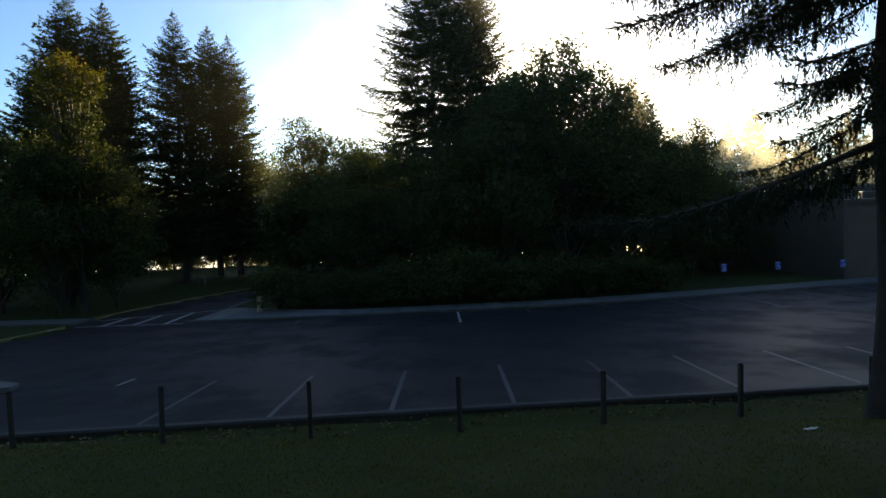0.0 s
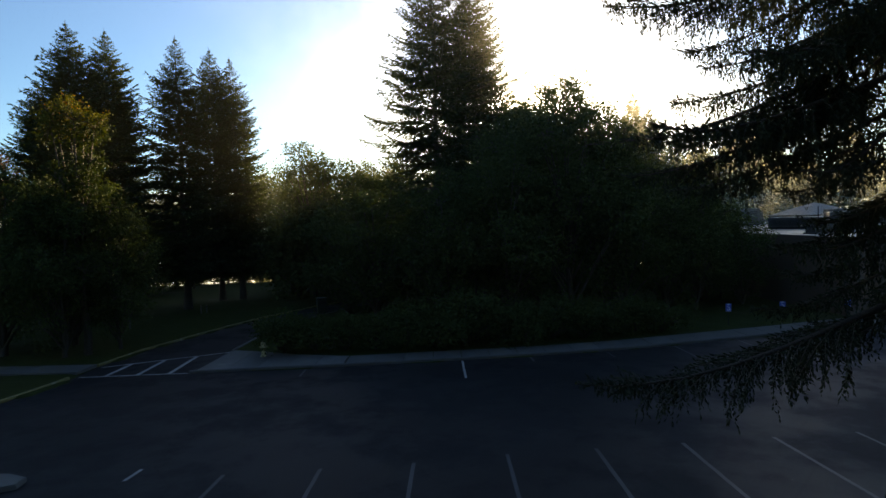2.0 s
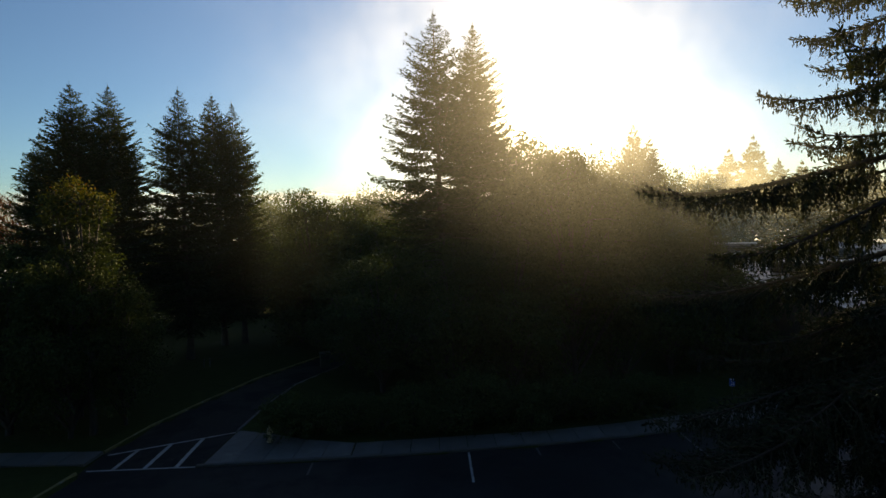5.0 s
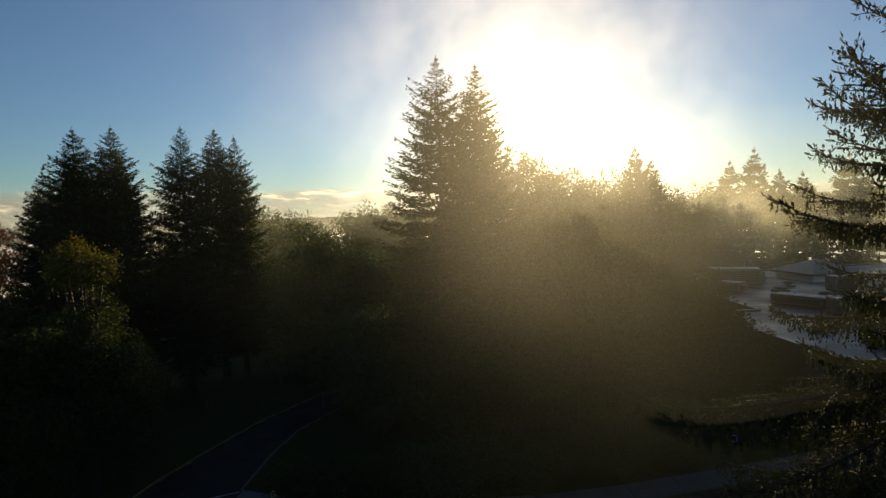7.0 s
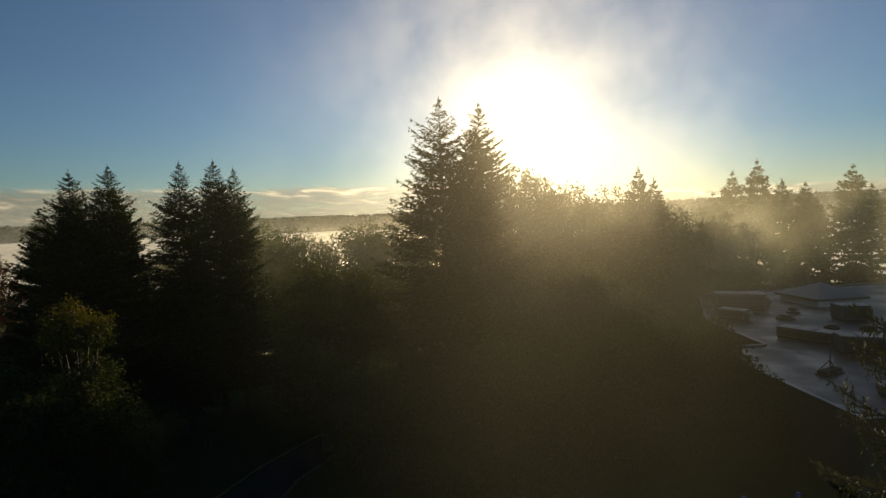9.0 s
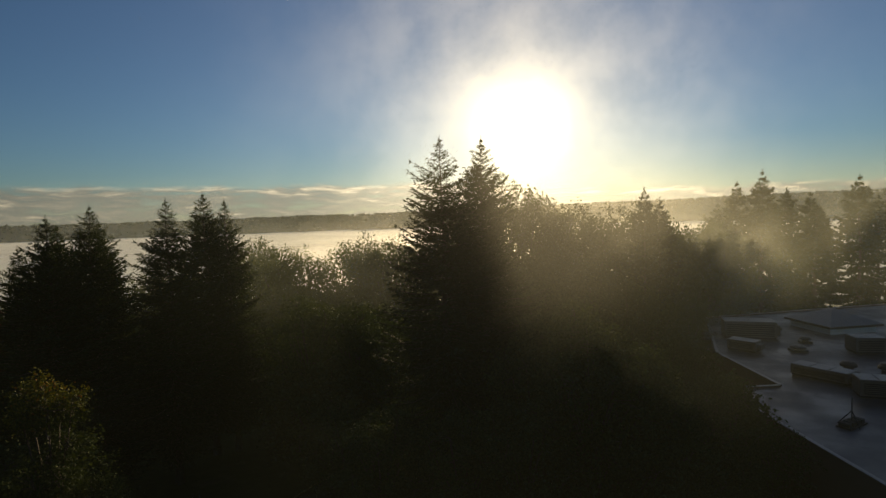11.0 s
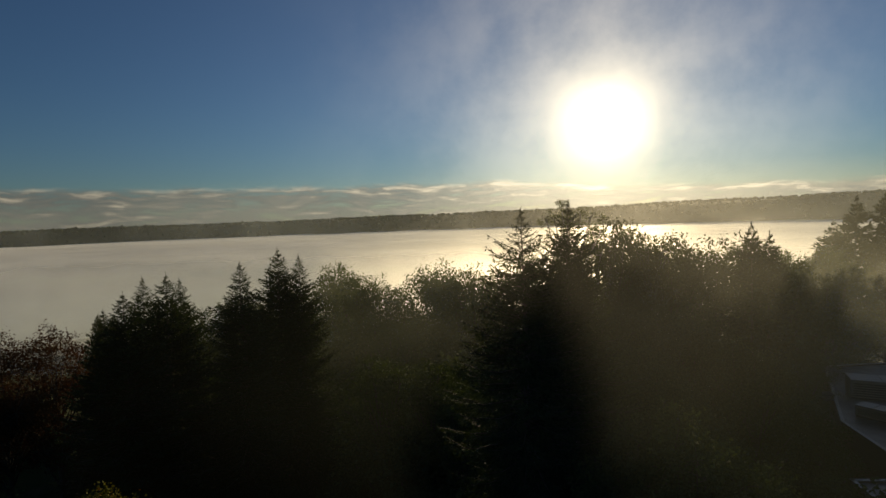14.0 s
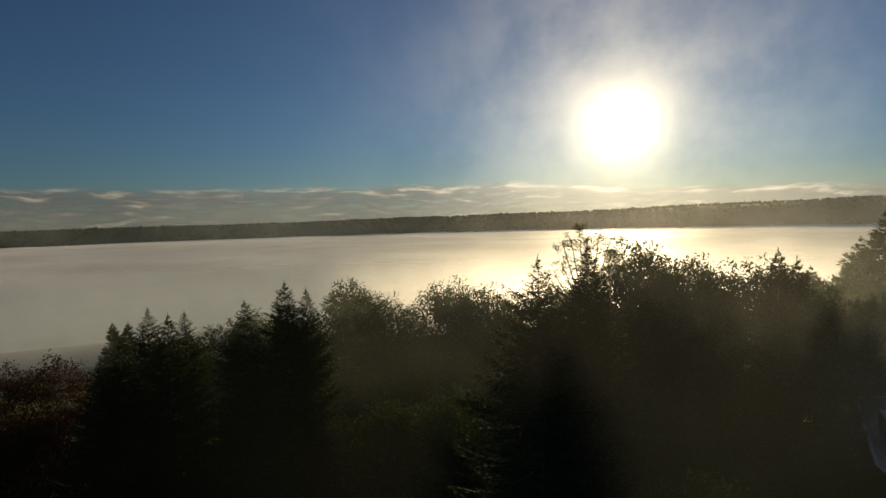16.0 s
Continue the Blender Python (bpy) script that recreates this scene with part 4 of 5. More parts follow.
def far_woods():
    """The wooded ridge over the lake: thousands of little trees on its crest and face."""
    r = np.random.default_rng(3)
    verts, faces = [], []
    for k in range(5000):
        az = math.radians(r.uniform(-66, 58))
        d = 2600 - 520 * r.random() ** 1.7
        x, y = d * math.sin(az), d * math.cos(az)
        z = land(x, y)
        h = r.uniform(4, 10) * (1.5 if r.random() < 0.06 else 1.0)
        w = h * r.uniform(0.4, 0.95)
        o = len(verts)
        turn = r.uniform(0, 2)
        for lift, s in ((-2.0, 0.8), (0.35 * h, 1.0), (0.72 * h, 0.55)):
            for i in range(4):
                a = turn + i * 1.571
                verts.append((x + w * s * math.cos(a) * r.uniform(0.8, 1.2), y + w * s * math.sin(a), z + lift))
        verts.append((x, y, z + h))
        for lvl in (0, 4):
            for i in range(4):
                j = (i + 1) % 4
                faces.append((o + lvl + i, o + lvl + j, o + lvl + 4 + j, o + lvl + 4 + i))
        for i in range(4):
            faces.append((o + 8 + i, o + 8 + (i + 1) % 4, o + 12))
    tagged(new("far_woods", mesh_from("far_woods", verts, faces, FOREST)), "dark wooded ridge on the far shore of the lake", "woods", kind="stuff")


far_woods()


def woods_behind():
    """Unseen conifers added behind the bank to keep skylight off the car park."""
    r = np.random.default_rng(12)
    org, way, ln, wd = [], [], [], []
    trunks = []
    for k in range(100):
        a = math.radians(76 + 208 * k / 99 + r.normal(0, 2))
        d = r.uniform(22, 46)
        x, y = d * math.sin(a), d * math.cos(a) - 4
        z, h = land(x, y), r.uniform(22, 30)
        trunks.append([(Vector((x, y, z - 0.3)), 0.35), (Vector((x, y, z + h)), 0.03)])
        for i in range(260):
            f = r.random() ** 0.8
            rad = 4.4 * (1 - f) ** 0.8
            p = r.uniform(0, 6.283)
            o = np.array([x, y, z + 1.5 + (h - 1.5) * f])
            v = np.array([math.cos(p), math.sin(p), -0.25])
            org.append(o + v * rad * 0.25)
            way.append(v / np.linalg.norm(v))
            ln.append(rad * r.uniform(0.6, 0.95) + 0.3)
            wd.append(0.5 * rad + 0.3)
    q = kites(np.array(org), np.array(way), np.array(ln), np.array(wd), r, 0.2)
    wood = tagged(new("woods_behind", quads_mesh("woods_behind", q, FOREST)), "unseen conifers added behind the grass bank to block skylight", "woods", kind="stuff")
    v, f = tube_parts(trunks, 6)
    part("trunks", mesh_from("unseen_woods_trunks", v, f, BARK), wood)


woods_behind()


# ---------------------------------------------------------------- fog over the lake and mist in the trees
def sheet(name, verts, cols, thin, mat, label, category):
    rows = len(verts) // cols
    faces = [(j * cols + i, j * cols + i + 1, (j + 1) * cols + i + 1, (j + 1) * cols + i) for j in range(rows - 1) for i in range(cols - 1)]
    me = mesh_from(name, verts, faces, mat, True)
    me.attributes.new("thin", "FLOAT", "POINT").data.foreach_set("value", np.array(thin, dtype=np.float32))
    return tagged(new(name, me), label, category, kind="stuff")


def fog_layer(level, seed, start, share):
    """One layer of the fog that lies in the valley, with a soft billowing top."""
    verts, thin = [], []
    azs = np.linspace(-75, 75, 121)
    radii = [start * (3900 / start) ** (k / 60) for k in range(61)]
    for d in radii:
        for a in azs:
            x, y = d * math.sin(math.radians(a)), d * math.cos(math.radians(a))
            lift = 3.0 * noise.noise((x / 160, y / 220, seed)) + 1.0 * noise.noise((x / 50, y / 60, seed + 3))
            verts.append((x, y, level + lift))
            edge = min(1.0, (d - start) / (start * 1.8))
            thin.append(edge * edge * (3 - 2 * edge) * share)
    sheet("lake_fog", verts, 121, thin, FOG, "pale morning fog lying over the lake valley", "fog")


fog_layer(-25, 5.0, 170, 1.35)


def fog_bank(radius, low, high, seed, share):
    """A bank of fog standing over the lake, with a ragged soft crest, lit through by the low sun."""
    verts, thin = [], []
    cols, rows = 161, 13
    for j in range(rows):
        g = j / (rows - 1)
        for i in range(cols):
            a = math.radians(-72 + 144 * i / (cols - 1))
            crest = high + 0.10 * (high - low) * noise.noise((a * 6, seed, 0.0)) + 0.05 * (high - low) * noise.noise((a * 24, seed, 4.0))
            d = radius * (1 + 0.08 * noise.noise((a * 3, seed, 7.0)))
            verts.append((d * math.sin(a), d * math.cos(a), low + (crest - low) * g))
            up, down = min(1.0, 1.9 * (1 - g)), min(1.0, g / 0.4)
            thin.append(share * up * up * (3 - 2 * up) * down)
    sheet("fog_bank", verts, cols, thin, FOG_BANK, "bank of pale sunlit fog standing over the lake", "fog")


for radius, low, high, share in ((330, -52, 22, 1.15),):
    fog_bank(radius, low, high, radius * 0.013, share)


def mist_veil(y0, x0, x1, z0, z1, bow, seed, share, mat):
    """A drift of thin mist hanging among the trees; the near ones also imitate lens glare."""
    verts, thin = [], []
    cols, rows = 49, 21
    for j in range(rows):
        for i in range(cols):
            f, g = i / (cols - 1), j / (rows - 1)
            x, z = x0 + (x1 - x0) * f, z0 + (z1 - z0) * g
            y = y0 + bow * (f - 0.5) ** 2 + 2.0 * noise.noise((x / 14, z / 9, seed))
            verts.append((x, y, z))
            e = min(1.0, 4 * f, 4 * (1 - f)) * min(1.0, 2.2 * (1 - g), 3.0 * g + 0.3)
            if y0 < 40:
                # thinner over the lawn, low and far right, holding the glare near the sun
                broad = 1.0 if y0 < 20 else 0.42 + 0.28 * min(1.0, max(0.0, (z - 15) / 5))
                e *= min(1.0, max(0.15 if y0 < 20 else 0.6, (z - 8.5) / 4)) * (0.06 + 0.94 * min(1.0, max(0.0, x / y0 + broad))) * (1 - 0.8 * min(1.0, max(0.0, (x / y0 - 0.25) / 0.45)))
            elif y0 < 200:
                # thickest beyond the flat roof
                e *= 0.5 + 0.5 * min(1.0, max(0.0, (x - 15) / 40))
            thin.append(max(0.0, e) * share)
    sheet("mist_veil", verts, cols, thin, mat, "thin mist among the trees, the near sheets imitating lens glare", "mist")


# the first two sheets stand in for lens glare before the trees
for k, (y0, x0, x1, z0, z1, share, mat) in enumerate(((8.0, -60, 60, 2.4, 25, 0.42, GLARE_MIST), (32.8, -60, 60, 0.6, 34, 0.36, GLARE_MIST), (70, -45, 95, -2, 32, 1.2, MIST), (104, -110, 170, -14, 36, 2.4, MIST))):
    mist_veil(y0, x0, x1, z0, z1, 10, 3.0 * k, share, mat)
mist_veil(1500, -2600, 2600, -45, 150, 10, 9.0, 0.65, HAZE)


# ---------------------------------------------------------------- the flat-roofed building
def box_part(name, mat, parent, x0, x1, y0, y1, z0, z1, label="", bevel=0.02):
    return part(name, (box_bm(x0, x1, y0, y1, z0, z1, bevel), mat), parent, label)


def make_building():
    b = thing("flat_roofed_building", "low brown building with a broad wet flat roof", "building")
    roof = 5.05
    outline = [(27.0, 37.6), (90.0, 46.0), (90.0, 104.0), (42.0, 94.0), (32.8, 72.0), (32.6, 58.8), (26.4, 58.4)]
    for (xa, ya), (xb, yb) in zip(outline, outline[1:] + outline[:1]):
        d = Vector((xb - xa, yb - ya, 0))
        run = d.length
        at = Matrix.Translation((xa, ya, 0)) @ Matrix.Rotation(math.atan2(d.y, d.x), 4, "Z")
        part("wall", (box_bm(0.0, run, 0.0, 0.3, -3.0, roof + 0.16, 0.0), BRICK_WALL), b, at=at)
        part("coping", (box_bm(-0.03, run + 0.03, -0.04, 0.32, roof + 0.163, roof + 0.21, 0.01), COPING), b, "pale metal coping", at=at)
    bm = bmesh.new()
    top = [bm.verts.new((x, y, roof)) for x, y in outline]
    low = [bm.verts.new((x, y, roof - 0.3)) for x, y in outline]
    bm.faces.new(top)
    bm.faces.new(low[::-1])
    for i in range(len(top)):
        j = (i + 1) % len(top)
        bm.faces.new((low[i], low[j], top[j], top[i]))
    part("roof", (bm, ROOFING), b, "wet grey roof membrane with puddles")
    return b


make_building()
ROOF_Z = 5.05


def roof_unit(x, y, turn, length, width, height, label, lids=2):
    """A rooftop ventilation unit on a low curb: casing, lids, louvred intake."""
    u = thing("roof_unit", label, "ventilation unit", Matrix.Translation((x, y, ROOF_Z)) @ Matrix.Rotation(radians(turn), 4, "Z"), "ventilation units on the flat roof")
    box_part("curb", DARK_METAL, u, -length / 2 + 0.1, length / 2 - 0.1, -width / 2 + 0.1, width / 2 - 0.1, 0, 0.22)
    box_part("casing", UNIT_GREY, u, -length / 2, length / 2, -width / 2, width / 2, 0.22, height, bevel=0.04)
    step = length / lids
    for k in range(lids):
        box_part("lid", UNIT_SKYLIT, u, -length / 2 + k * step + 0.06, -length / 2 + (k + 1) * step - 0.06, -width / 2 - 0.05, width / 2 + 0.05, height + 0.003, height + 0.07, "sheet metal lid coloured paler for its skylit top")
    for k in range(6):
        z = 0.4 + (height - 0.6) * k / 6
        box_part("louvre", DARK_METAL, u, -length / 2 + 0.3, length / 2 - 0.3, -width / 2 - 0.05, -width / 2 - 0.004, z, z + (height - 0.6) / 11, bevel=0.006)
    box_part("intake_hood", UNIT_GREY, u, length / 2 + 0.002, length / 2 + 0.5, -width / 3, width / 3, 0.4, height * 0.8, bevel=0.05)
    return u


roof_unit(38.4, 60.8, -58, 5.4, 2.0, 1.2, "long grey ventilation unit with pale lids on the wet roof", 3)
roof_unit(37.0, 73.3, -50, 3.4, 1.8, 1.3, "small grey ventilation unit near the roof edge", 2)
roof_unit(41.5, 80.5, -18, 6.4, 3.0, 2.3, "tall dark ventilation unit at the far side of the roof", 2)
roof_unit(40.2, 55.0, -20, 4.6, 2.2, 1.7, "grey ventilation unit with pale lids on the wet roof", 3)
roof_unit(50.4, 70.8, -8, 3.4, 2.4, 1.9, "square grey ventilation unit in mid roof", 2)
roof_unit(33.6, 42.2, -24, 3.4, 1.3, 0.75, "low pale ventilation unit by the roof edge", 2)
roof_unit(45.5, 82.0, 10, 2.0, 1.4, 0.9, "small ventilation unit on the wet roof", 1)


def roof_vent(x, y, r, h):
    v = thing("roof_vent", "round dark exhaust vent with a domed hood on the roof", "roof vent", Matrix.Translation((x, y, ROOF_Z)), "exhaust vents on the flat roof")
    part("curb", (box_bm(-r, r, -r, r, 0, 0.25, 0.02), DARK_METAL), v)
    part("neck", (lathe_bm([(r * 0.7, 0.25), (r * 0.7, h * 0.6)], 16), UNIT_GREY), v)
    part("hood", (lathe_bm([(r * 0.8, h * 0.55), (r * 1.15, h * 0.62), (r * 1.1, h * 0.8), (r * 0.7, h), (r * 0.1, h * 1.05)], 18), DARK_METAL), v)


for x, y, r, h in ((42.2, 62.4, 0.7, 1.3), (40.2, 57.6, 0.65, 1.2), (44.8, 60.5, 0.7, 1.5), (43.0, 72.0, 0.8, 0.7), (46.5, 76.0, 0.6, 0.8), (35.2, 79.5, 0.5, 1.0)):
    roof_vent(x, y, r, h)


def tripod_mast(x, y):
    m = thing("antenna_mast", "thin antenna mast on a weighted tripod on the roof", "antenna", Matrix.Translation((x, y, ROOF_Z)) @ Matrix.Rotation(0.5, 4, "Z"))
    part("mast", (lathe_bm([(0.05, 0.05), (0.045, 1.6), (0.03, 2.3), (0.01, 2.35)], 10), DARK_METAL), m)
    for k in range(3):
        a = k * 2.094
        v, f = tube_parts([[(Vector((0.95 * math.cos(a), 0.95 * math.sin(a), 0.03)), 0.04), (Vector((0.05 * math.cos(a), 0.05 * math.sin(a), 1.15)), 0.04)]], 6)
        part("leg", mesh_from("leg", v, f, DARK_METAL), m)
    box_part("ballast_tray", DARK_METAL, m, -1.3, 1.3, -0.55, 0.55, 0.0, 0.12)
    for k in range(4):
        box_part("ballast_block", KERB_GREY, m, -1.2 + 0.65 * k, -0.75 + 0.65 * k, -0.4, 0.4, 0.123, 0.42)


tripod_mast(32.3, 48.5)


def skylight_row():
    s = thing("roof_rail", "row of bright metal rail brackets across the roof", "rail", Matrix.Translation((43.5, 57.5, ROOF_Z)) @ Matrix.Rotation(radians(-14), 4, "Z"))
    for k in range(22):
        v, f = tube_parts([[(Vector((0.42 * k, 0, 0)), 0.03), (Vector((0.42 * k + 0.16, 0, 0.62)), 0.025)]], 5)
        part("bracket", mesh_from("bracket", v, f, COPING), s)
    v, f = tube_parts([[(Vector((0.0, 0, 0.33)), 0.025), (Vector((9.2, 0, 0.33)), 0.025)]], 6)
    part("rail", mesh_from("rail", v, f, COPING), s)


skylight_row()


def hip_roof(x, y, half, rise, turn):
    h = thing("hipped_roof", "pale ribbed hipped roof rising from the flat roof", "roof", Matrix.Translation((x, y, ROOF_Z)) @ Matrix.Rotation(radians(turn), 4, "Z"))
    part("drum_wall", (box_bm(-half + 0.6, half - 0.6, -half + 0.6, half - 0.6, 0, 0.9, 0.02), PALE_WALL), h)
    part("fascia", (box_bm(-half, half, -half, half, 0.9, 1.2, 0.03), DARK_METAL), h)
    for k in range(4):
        q = Matrix.Rotation(k * math.pi / 2, 4, "Z")
        bm = bmesh.new()
        pts = [(-half, -half, 1.203), (half, -half, 1.203), (0, 0, 1.203 + rise)]
        bm.faces.new([bm.verts.new(p) for p in pts])
        part("roof_face", (bm, SHINGLE), h, at=q)
        ribs, faces = [], []
        for i in range(1, 14):
            s = -half + 2 * half * i / 14
            g = 1 - abs(s) / half
            a, c = Vector((s, -half, 1.22)), Vector((s, -half + half * g, 1.22 + rise * g))
            v, f = tube_parts([[(a, 0.05), (c, 0.05)]], 4)
            o = len(ribs)
            ribs += v
            faces += [tuple(t + o for t in ff) for ff in f]
        part("ribs", mesh_from("ribs", ribs, faces, SHINGLE), h, at=q)


hip_roof(55.6, 84.0, 4.2, 1.8, 8)


# ---------------------------------------------------------------- things round the car park
def on_land(x, y, turn=0.0):
    return Matrix.Translation((x, y, land(x, y))) @ Matrix.Rotation(radians(turn), 4, "Z")


def timber_post(x, y, h, lean):
    p = thing("timber_post", "dark weathered timber post on the grass bank", "post", on_land(x, y, lean * 40) @ Matrix.Rotation(radians(lean), 4, "Y"), "posts along the grass bank")
    bm = box_bm(-0.037, 0.037, -0.037, 0.037, -0.3, h, 0.008)
    part("shaft", (bm, WOOD), p)
    part("cap", (lathe_bm([(0.042, h + 0.002), (0.044, h + 0.016), (0.03, h + 0.026), (0.005, h + 0.03)], 12), DARK_METAL), p, "dark metal cap")
    part("foot_band", (box_bm(-0.042, 0.042, -0.042, 0.042, 0.02, 0.07, 0.004), DARK_METAL), p)


for k, lean in zip(range(-2, 8), (0.5, -1.0, 1.2, 0.3, -0.6, 0.8, 0.2, -0.7, 0.4, 0.9)):
    x = -2.4 + (2.58 if k > 1 else 2.53) * (k - 1)
    timber_post(x, 9.4 + (0.085 if k > 1 else 0.02) * (x + 2.4), 0.98, lean)


def hydrant(x, y):
    h = thing("fire_hydrant", "cream painted fire hydrant on the walk", "fire hydrant", Matrix.Translation((x, y, lot_height(y) + 0.13)))
    part("base_flange", (lathe_bm([(0.17, 0.0), (0.17, 0.05), (0.12, 0.06), (0.12, 0.10)], 20), HYDRANT_CREAM), h)
    part("barrel", (lathe_bm([(0.11, 0.10), (0.105, 0.45), (0.125, 0.48), (0.125, 0.62), (0.14, 0.64), (0.14, 0.68)], 20), HYDRANT_CREAM), h)
    part("bonnet", (lathe_bm([(0.14, 0.683), (0.135, 0.72), (0.10, 0.79), (0.05, 0.83), (0.03, 0.84), (0.03, 0.90), (0.01, 0.905)], 20), HYDRANT_CREAM), h)
    for a, r, z in ((0, 0.055, 0.55), (math.pi, 0.055, 0.55), (-math.pi / 2, 0.075, 0.53)):
        at = Matrix.Translation((0, 0, z)) @ Matrix.Rotation(a, 4, "Z") @ Matrix.Rotation(math.pi / 2, 4, "Y")
        part("outlet_cap", (lathe_bm([(r, 0.11), (r, 0.17), (r * 1.15, 0.175), (r * 1.15, 0.205), (r * 0.4, 0.21), (r * 0.35, 0.24), (r * 0.3, 0.242)], 14), HYDRANT_CREAM), h, at=at)


hydrant(-10.45, 31.0)


def parking_sign(x, y, turn):
    s = thing("parking_sign", "small blue and white accessible parking sign on a steel post", "sign", on_land(x, y, turn), "accessible parking signs before the building")
    part("post", (box_bm(-0.025, 0.025, -0.02, 0.02, -0.3, 1.45, 0.006), DARK_METAL), s)
    p = part("panel", (box_bm(-0.165, 0.165, -0.032, -0.024, 0.92, 1.42, 0.003), SIGN_BLUE), s, "blue sign panel")
    part("border", (box_bm(-0.14, 0.14, -0.036, -0.0325, 0.945, 0.96, 0.0), SIGN_WHITE), p)
    # a seated figure's wheel, seat and back as plain strokes
    ring = [(Vector((0.085 * math.cos(a), -0.036, 1.10 + 0.085 * math.sin(a))), 0.012) for a in [radians(200 + 20 * i) for i in range(13)]]
    v, f = tube_parts([ring], 4)
    part("symbol_wheel", mesh_from("symbol_wheel", v, f, SIGN_WHITE), p)
    v, f = tube_parts([[(Vector((-0.03, -0.036, 1.30)), 0.014), (Vector((-0.015, -0.036, 1.16)), 0.014), (Vector((0.06, -0.036, 1.15)), 0.013), (Vector((0.10, -0.036, 1.04)), 0.013)]], 4)
    part("symbol_seat", mesh_from("symbol_seat", v, f, SIGN_WHITE), p)
    part("legend", (box_bm(-0.1, 0.1, -0.036, -0.0325, 1.345, 1.385, 0.0), SIGN_WHITE), p, "white bar of unreadable lettering")


for x, y, turn in ((17.9, 35.6, -24), (21.6, 36.0, -26), (26.1, 36.4, -30)):
    parking_sign(x, y, turn)


def utility_box(x, y, turn):
    u = thing("utility_box", "small grey utility box standing in the planting bed", "utility box", on_land(x, y, turn), "utility boxes in the planting bed")
    box_part("plinth", CONCRETE, u, -0.3, 0.3, -0.22, 0.22, -0.1, 0.08)
    box_part("cabinet", UNIT_GREY, u, -0.25, 0.25, -0.17, 0.17, 0.083, 0.55, bevel=0.02)
    box_part("hood", UNIT_GREY, u, -0.28, 0.28, -0.2, 0.2, 0.553, 0.60, bevel=0.015)
    box_part("latch", DARK_METAL, u, 0.12, 0.17, -0.185, -0.172, 0.28, 0.38, bevel=0.003)


utility_box(-7.0, 32.6, 8)
utility_box(5.1, 34.0, -6)


def marker_stub(x, y):
    m = thing("marker_post", "short pale marker post on the lawn", "post", on_land(x, y), "marker posts on the lawn")
    part("shaft", (box_bm(-0.05, 0.05, -0.03, 0.03, -0.2, 0.75, 0.008), DARK_CONCRETE), m)
    part("band", (box_bm(-0.053, 0.053, -0.033, 0.033, 0.55, 0.63, 0.003), DARK_METAL), m, "dark band")


marker_stub(-24.4, 42.5)
marker_stub(-22.0, 49.5)
marker_stub(-21.6, 49.8)


def litter_bin(x, y):
    b = thing("litter_bin", "dark green square litter bin beside the drive", "litter bin", on_land(x, y, 20))
    box_part("body", RUBBISH_BIN, b, -0.42, 0.42, -0.42, 0.42, 0, 1.15, bevel=0.04)
    box_part("lid", RUBBISH_BIN, b, -0.47, 0.47, -0.47, 0.47, 1.153, 1.32, bevel=0.05)
    box_part("flap", DARK_METAL, b, -0.28, 0.28, -0.428, -0.42, 0.78, 1.02, bevel=0.003)


litter_bin(-11.0, 48.6)


def picnic_table(x, y, turn):
    t = thing("picnic_table", "weathered wooden picnic table on the lawn", "picnic table", on_land(x, y, turn), "picnic tables on the lawn")
    for k in range(5):
        box_part("top_plank", WOOD, t, -0.95, 0.95, -0.38 + 0.153 * k, -0.238 + 0.153 * k, 0.72, 0.76, bevel=0.005)
    for s in (-1, 1):
        for k in range(2):
            y0 = s * 0.72 + 0.15 * k - 0.15
            box_part("seat_plank", WOOD, t, -0.95, 0.95, y0, y0 + 0.14, 0.42, 0.46, bevel=0.005)
    for x0 in (-0.65, 0.65):
        box_part("cross_beam", WOOD, t, x0 - 0.02, x0 + 0.02, -0.85, 0.85, 0.36, 0.417, bevel=0.004)
        for s in (-1, 1):
            v, f = tube_parts([[(Vector((x0 + 0.06, s * 0.62, 0.0)), 0.05), (Vector((x0 + 0.06, s * 0.25, 0.717)), 0.05)]], 4)
            part("leg", mesh_from("leg", v, f, WOOD), t)


picnic_table(-60.0, 76.5, 10)
picnic_table(-54.0, 79.5, 25)
picnic_table(-45.0, 78.0, -8)


def rail_fence(x0, y0, x1, y1, bays):
    f = thing("rail_fence", "low dark rail fence at the edge of the lawn", "fence")
    for k in range(bays + 1):
        x, y = x0 + (x1 - x0) * k / bays, y0 + (y1 - y0) * k / bays
        part("post", (box_bm(-0.05, 0.05, -0.05, 0.05, -0.3, 1.15, 0.01), WOOD), f, at=on_land(x, y))
        if k < bays:
            xb, yb = x0 + (x1 - x0) * (k + 1) / bays, y0 + (y1 - y0) * (k + 1) / bays
            for h in (0.5, 1.0):
                v, fc = tube_parts([[(Vector((x, y, land(x, y) + h)), 0.035), (Vector((xb, yb, land(xb, yb) + h)), 0.035)]], 6)
                part("rail", mesh_from("rail", v, fc, WOOD), f)


rail_fence(-75, 83, -50, 85, 10)


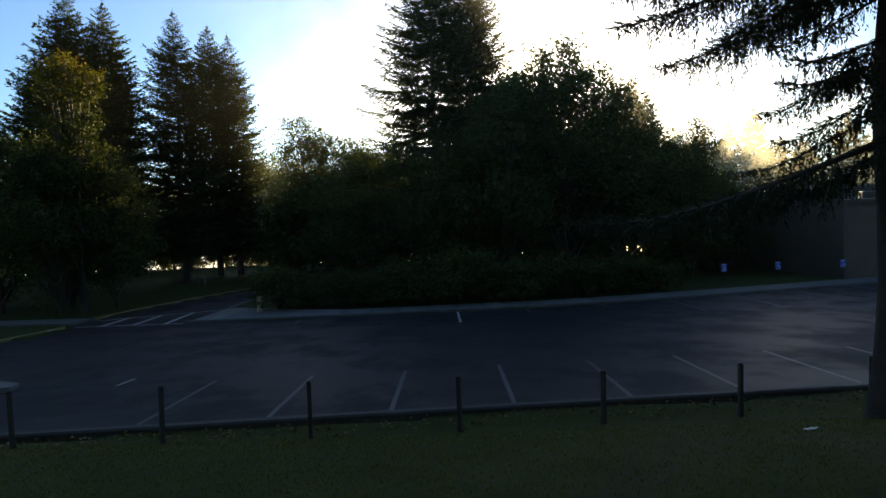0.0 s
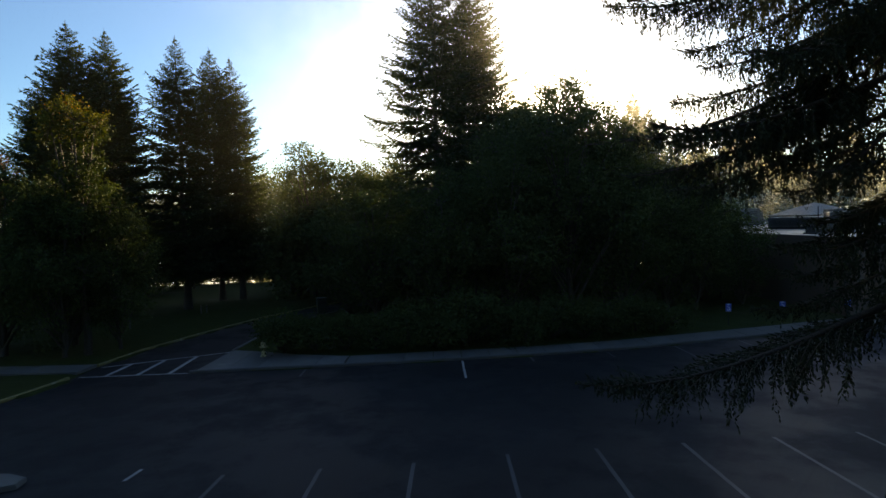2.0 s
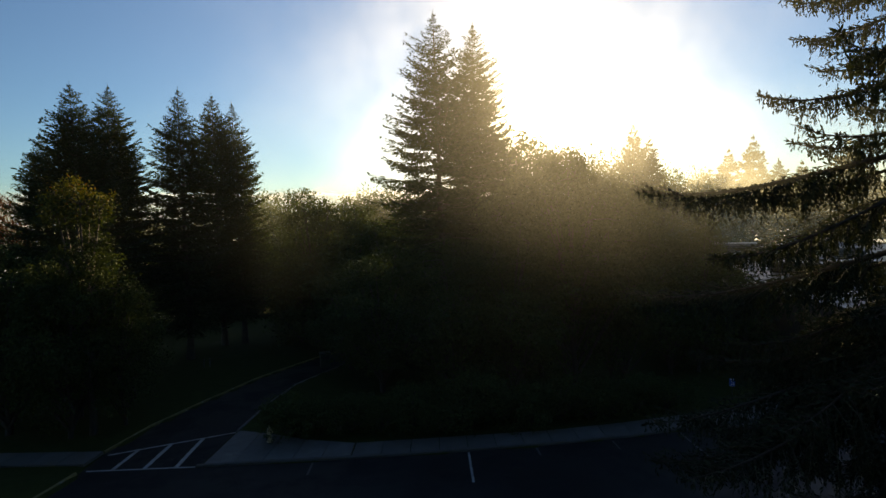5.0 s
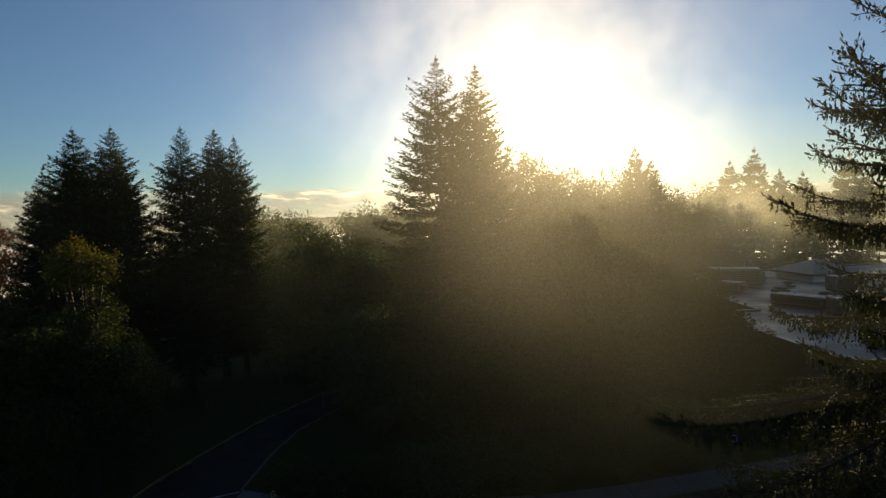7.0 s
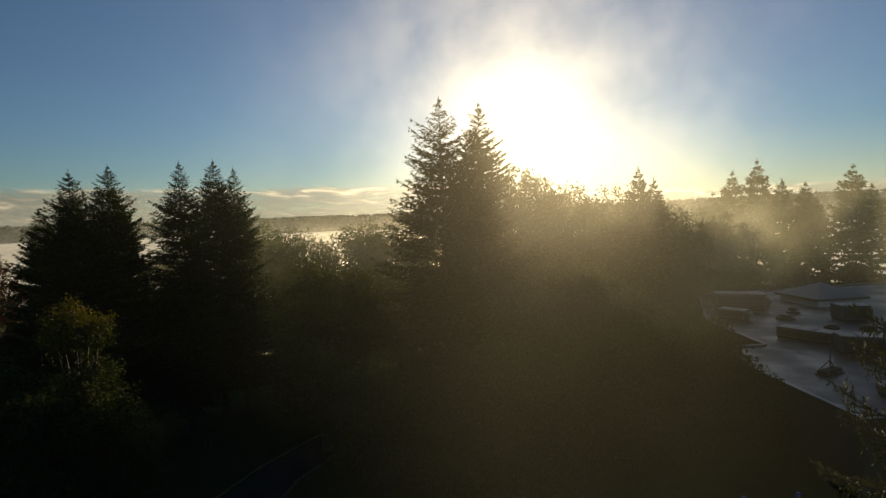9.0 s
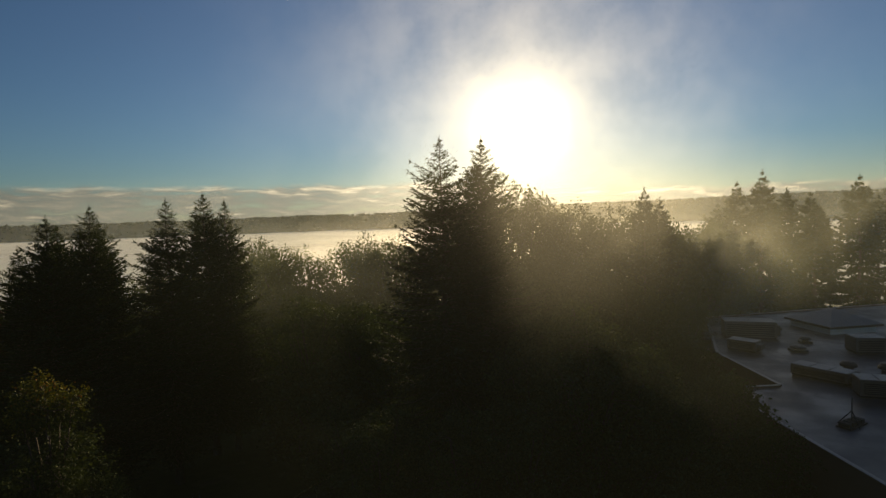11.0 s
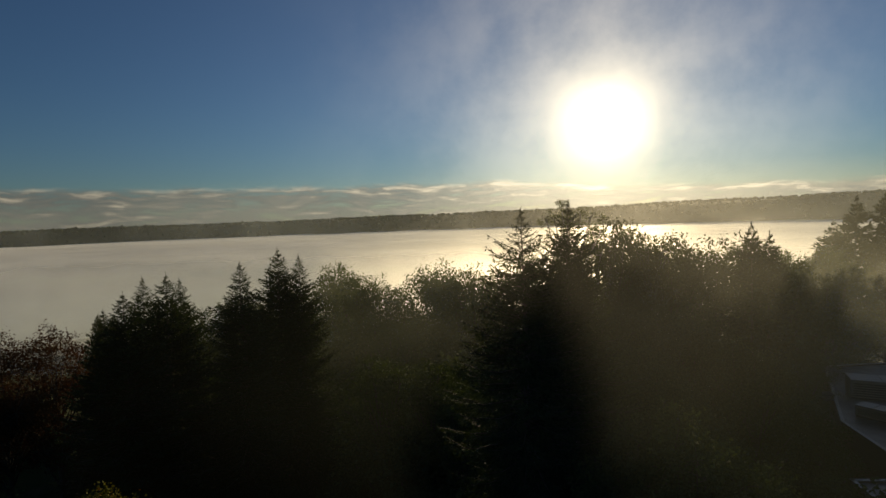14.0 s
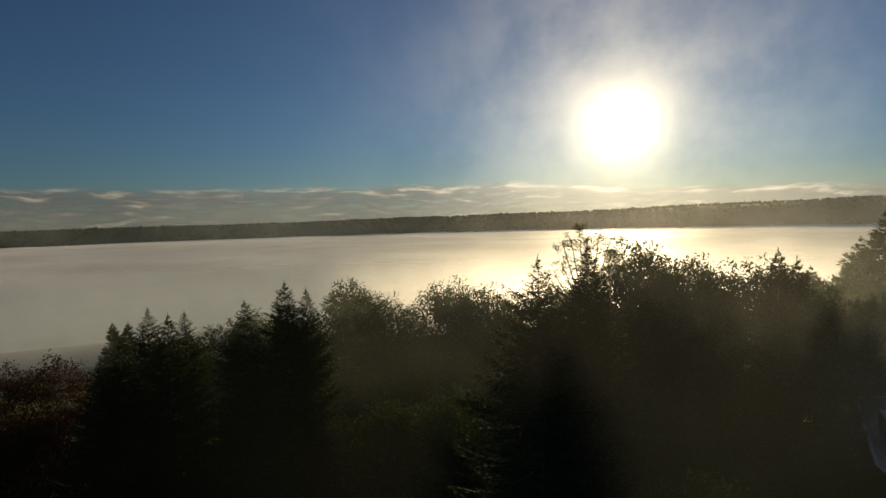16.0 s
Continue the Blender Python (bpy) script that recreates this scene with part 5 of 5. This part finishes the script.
def traffic_island():
    i = thing("kerbed_island", "pale concrete kerbed island nose in the car park", "traffic island", kind="structure")
    bm = bmesh.new()
    ring = [(-26, 13.7), (-13.2, 13.9), (-12.2, 14.1), (-11.6, 14.5), (-11.7, 15.0), (-12.4, 15.3), (-26, 15.4)]
    top = [bm.verts.new((x, y, lot_height(y) + 0.14)) for x, y in ring]
    low = [bm.verts.new((x - 0.02, y, lot_height(y) - 0.1)) for x, y in ring]
    bm.faces.new(top)
    for k in range(len(ring)):
        j = (k + 1) % len(ring)
        bm.faces.new((low[k], low[j], top[j], top[k]))
    bmesh.ops.bevel(bm, geom=[e for e in bm.edges if all(v in top for v in e.verts)], offset=0.03, segments=2, affect="EDGES")
    part("island_slab", (bm, CONCRETE), i)


traffic_island()


def paper_scrap():
    r = np.random.default_rng(2)
    n = 6
    verts = [(0.17 * (i / n - 0.5) + r.normal(0, 0.006), 0.12 * (j / n - 0.5) + r.normal(0, 0.01), 0.015 + abs(r.normal(0, 0.014))) for j in range(n + 1) for i in range(n + 1)]
    faces = [(j * 7 + i, j * 7 + i + 1, (j + 1) * 7 + i + 1, (j + 1) * 7 + i) for j in range(n) for i in range(n)]
    ob = new("paper_scrap", mesh_from("paper_scrap", verts, faces, PAPER))
    x, y = 5.1, 7.75
    ob.matrix_basis = Matrix.Translation((x, y, land(x, y))) @ Matrix.Rotation(0.4, 4, "Z") @ Matrix.Rotation(-0.28, 4, "X")
    tagged(ob, "crumpled scrap of white paper on the grass", "litter")


paper_scrap()


# ---------------------------------------------------------------- grass and fallen leaves
def grass():
    r = np.random.default_rng(17)
    n = 90000
    x = r.uniform(-13, 12, n)
    y = r.uniform(3.0, 10.9, n)
    keep = y < 10.75 + 0.08 * x
    x, y = x[keep], y[keep]
    z = np.array([land(a, c) for a, c in zip(x, y)])
    n = len(x)
    org = np.stack([x, y, z - 0.02], axis=1)
    way = np.stack([r.normal(0, 0.8, n), r.normal(0, 0.8, n), np.ones(n)], axis=1)
    way /= np.linalg.norm(way, axis=1, keepdims=True)
    q = kites(org, way, r.uniform(0.03, 0.075, n), r.uniform(0.007, 0.015, n), r, 0.3)
    tagged(new("grass_blades", quads_mesh("grass_blades", q, BLADES)), "short dark green grass on the bank", "grass", kind="stuff")
    n = 700
    x = r.uniform(-12, 14, n)
    y = 10.4 + 0.08 * x + r.normal(0, 0.35, n)
    z = np.array([max(land(a, c), lot_height(c)) for a, c in zip(x, y)]) + 0.03
    way = np.stack([r.normal(0, 1, n), r.normal(0, 1, n), r.normal(0, 0.15, n)], axis=1)
    way /= np.linalg.norm(way, axis=1, keepdims=True)
    q = kites(np.stack([x, y, z], axis=1), way, r.uniform(0.05, 0.11, n), r.uniform(0.04, 0.08, n), r, 0.3)
    tagged(new("fallen_leaves", quads_mesh("fallen_leaves", q, LITTER)), "brown fallen leaves along the kerb", "leaves", kind="stuff")


BLADES = foliage("grass blades", (0.075, 0.088, 0.016), (0.15, 0.15, 0.034), 0.4)
grass()


# ---------------------------------------------------------------- walks, slab by slab
def walk_slabs(name, label, front, back, count, mat):
    """A pavement of separate concrete slabs between two lines given as functions of a share 0..1."""
    p = thing(name, label, "pavement", kind="structure")
    for k in range(count):
        a, c = (k + 0.012) / count, (k + 0.988) / count
        ring = [front(a), front(c), back(c), back(a)]
        bm = bmesh.new()
        top = [bm.verts.new((x, y, lot_height(y) + 0.135)) for x, y in ring]
        low = [bm.verts.new((x, y, lot_height(y) - 0.02)) for x, y in ring]
        bm.faces.new(top)
        for i in range(4):
            j = (i + 1) % 4
            bm.faces.new((low[i], low[j], top[j], top[i]))
        bmesh.ops.recalc_face_normals(bm, faces=bm.faces[:])
        part("slab", (bm, mat), p)


def along(line):
    xs = [q[0] for q in line]
    ys = [q[1] for q in line]

    def at(f):
        x = xs[0] + (xs[-1] - xs[0]) * f
        return x, float(np.interp(x, xs, ys))
    return at


walk_slabs("pavement_far", "pale concrete walk along the far side of the car park", along([(p[0], p[1] + 0.19) for p in FAR_KERB if p[0] > -6]),
           along([(-5.5, 30.4), (0.3, 30.9), (5.1, 31.3), (9.5, 32.1), (14.9, 33.5), (20.4, 35.0), (27.1, 37.0), (34.0, 39.2)]), 26, DARK_CONCRETE)
walk_slabs("pavement_corner", "pale concrete apron round the hydrant", along([(-13.0, 28.3), (-10, 28.5), (-5.55, 28.7)]), along([(-12.9, 33.0), (-10.6, 32.2), (-8.5, 31.2), (-5.55, 30.4)]), 5, CONCRETE)
walk_slabs("pavement_left", "pale concrete walk beside the lawn", along([(-38.0, 29.4), (-19.4, 28.7)]), along([(-38.0, 31.2), (-19.4, 30.4)]), 12, DARK_CONCRETE)
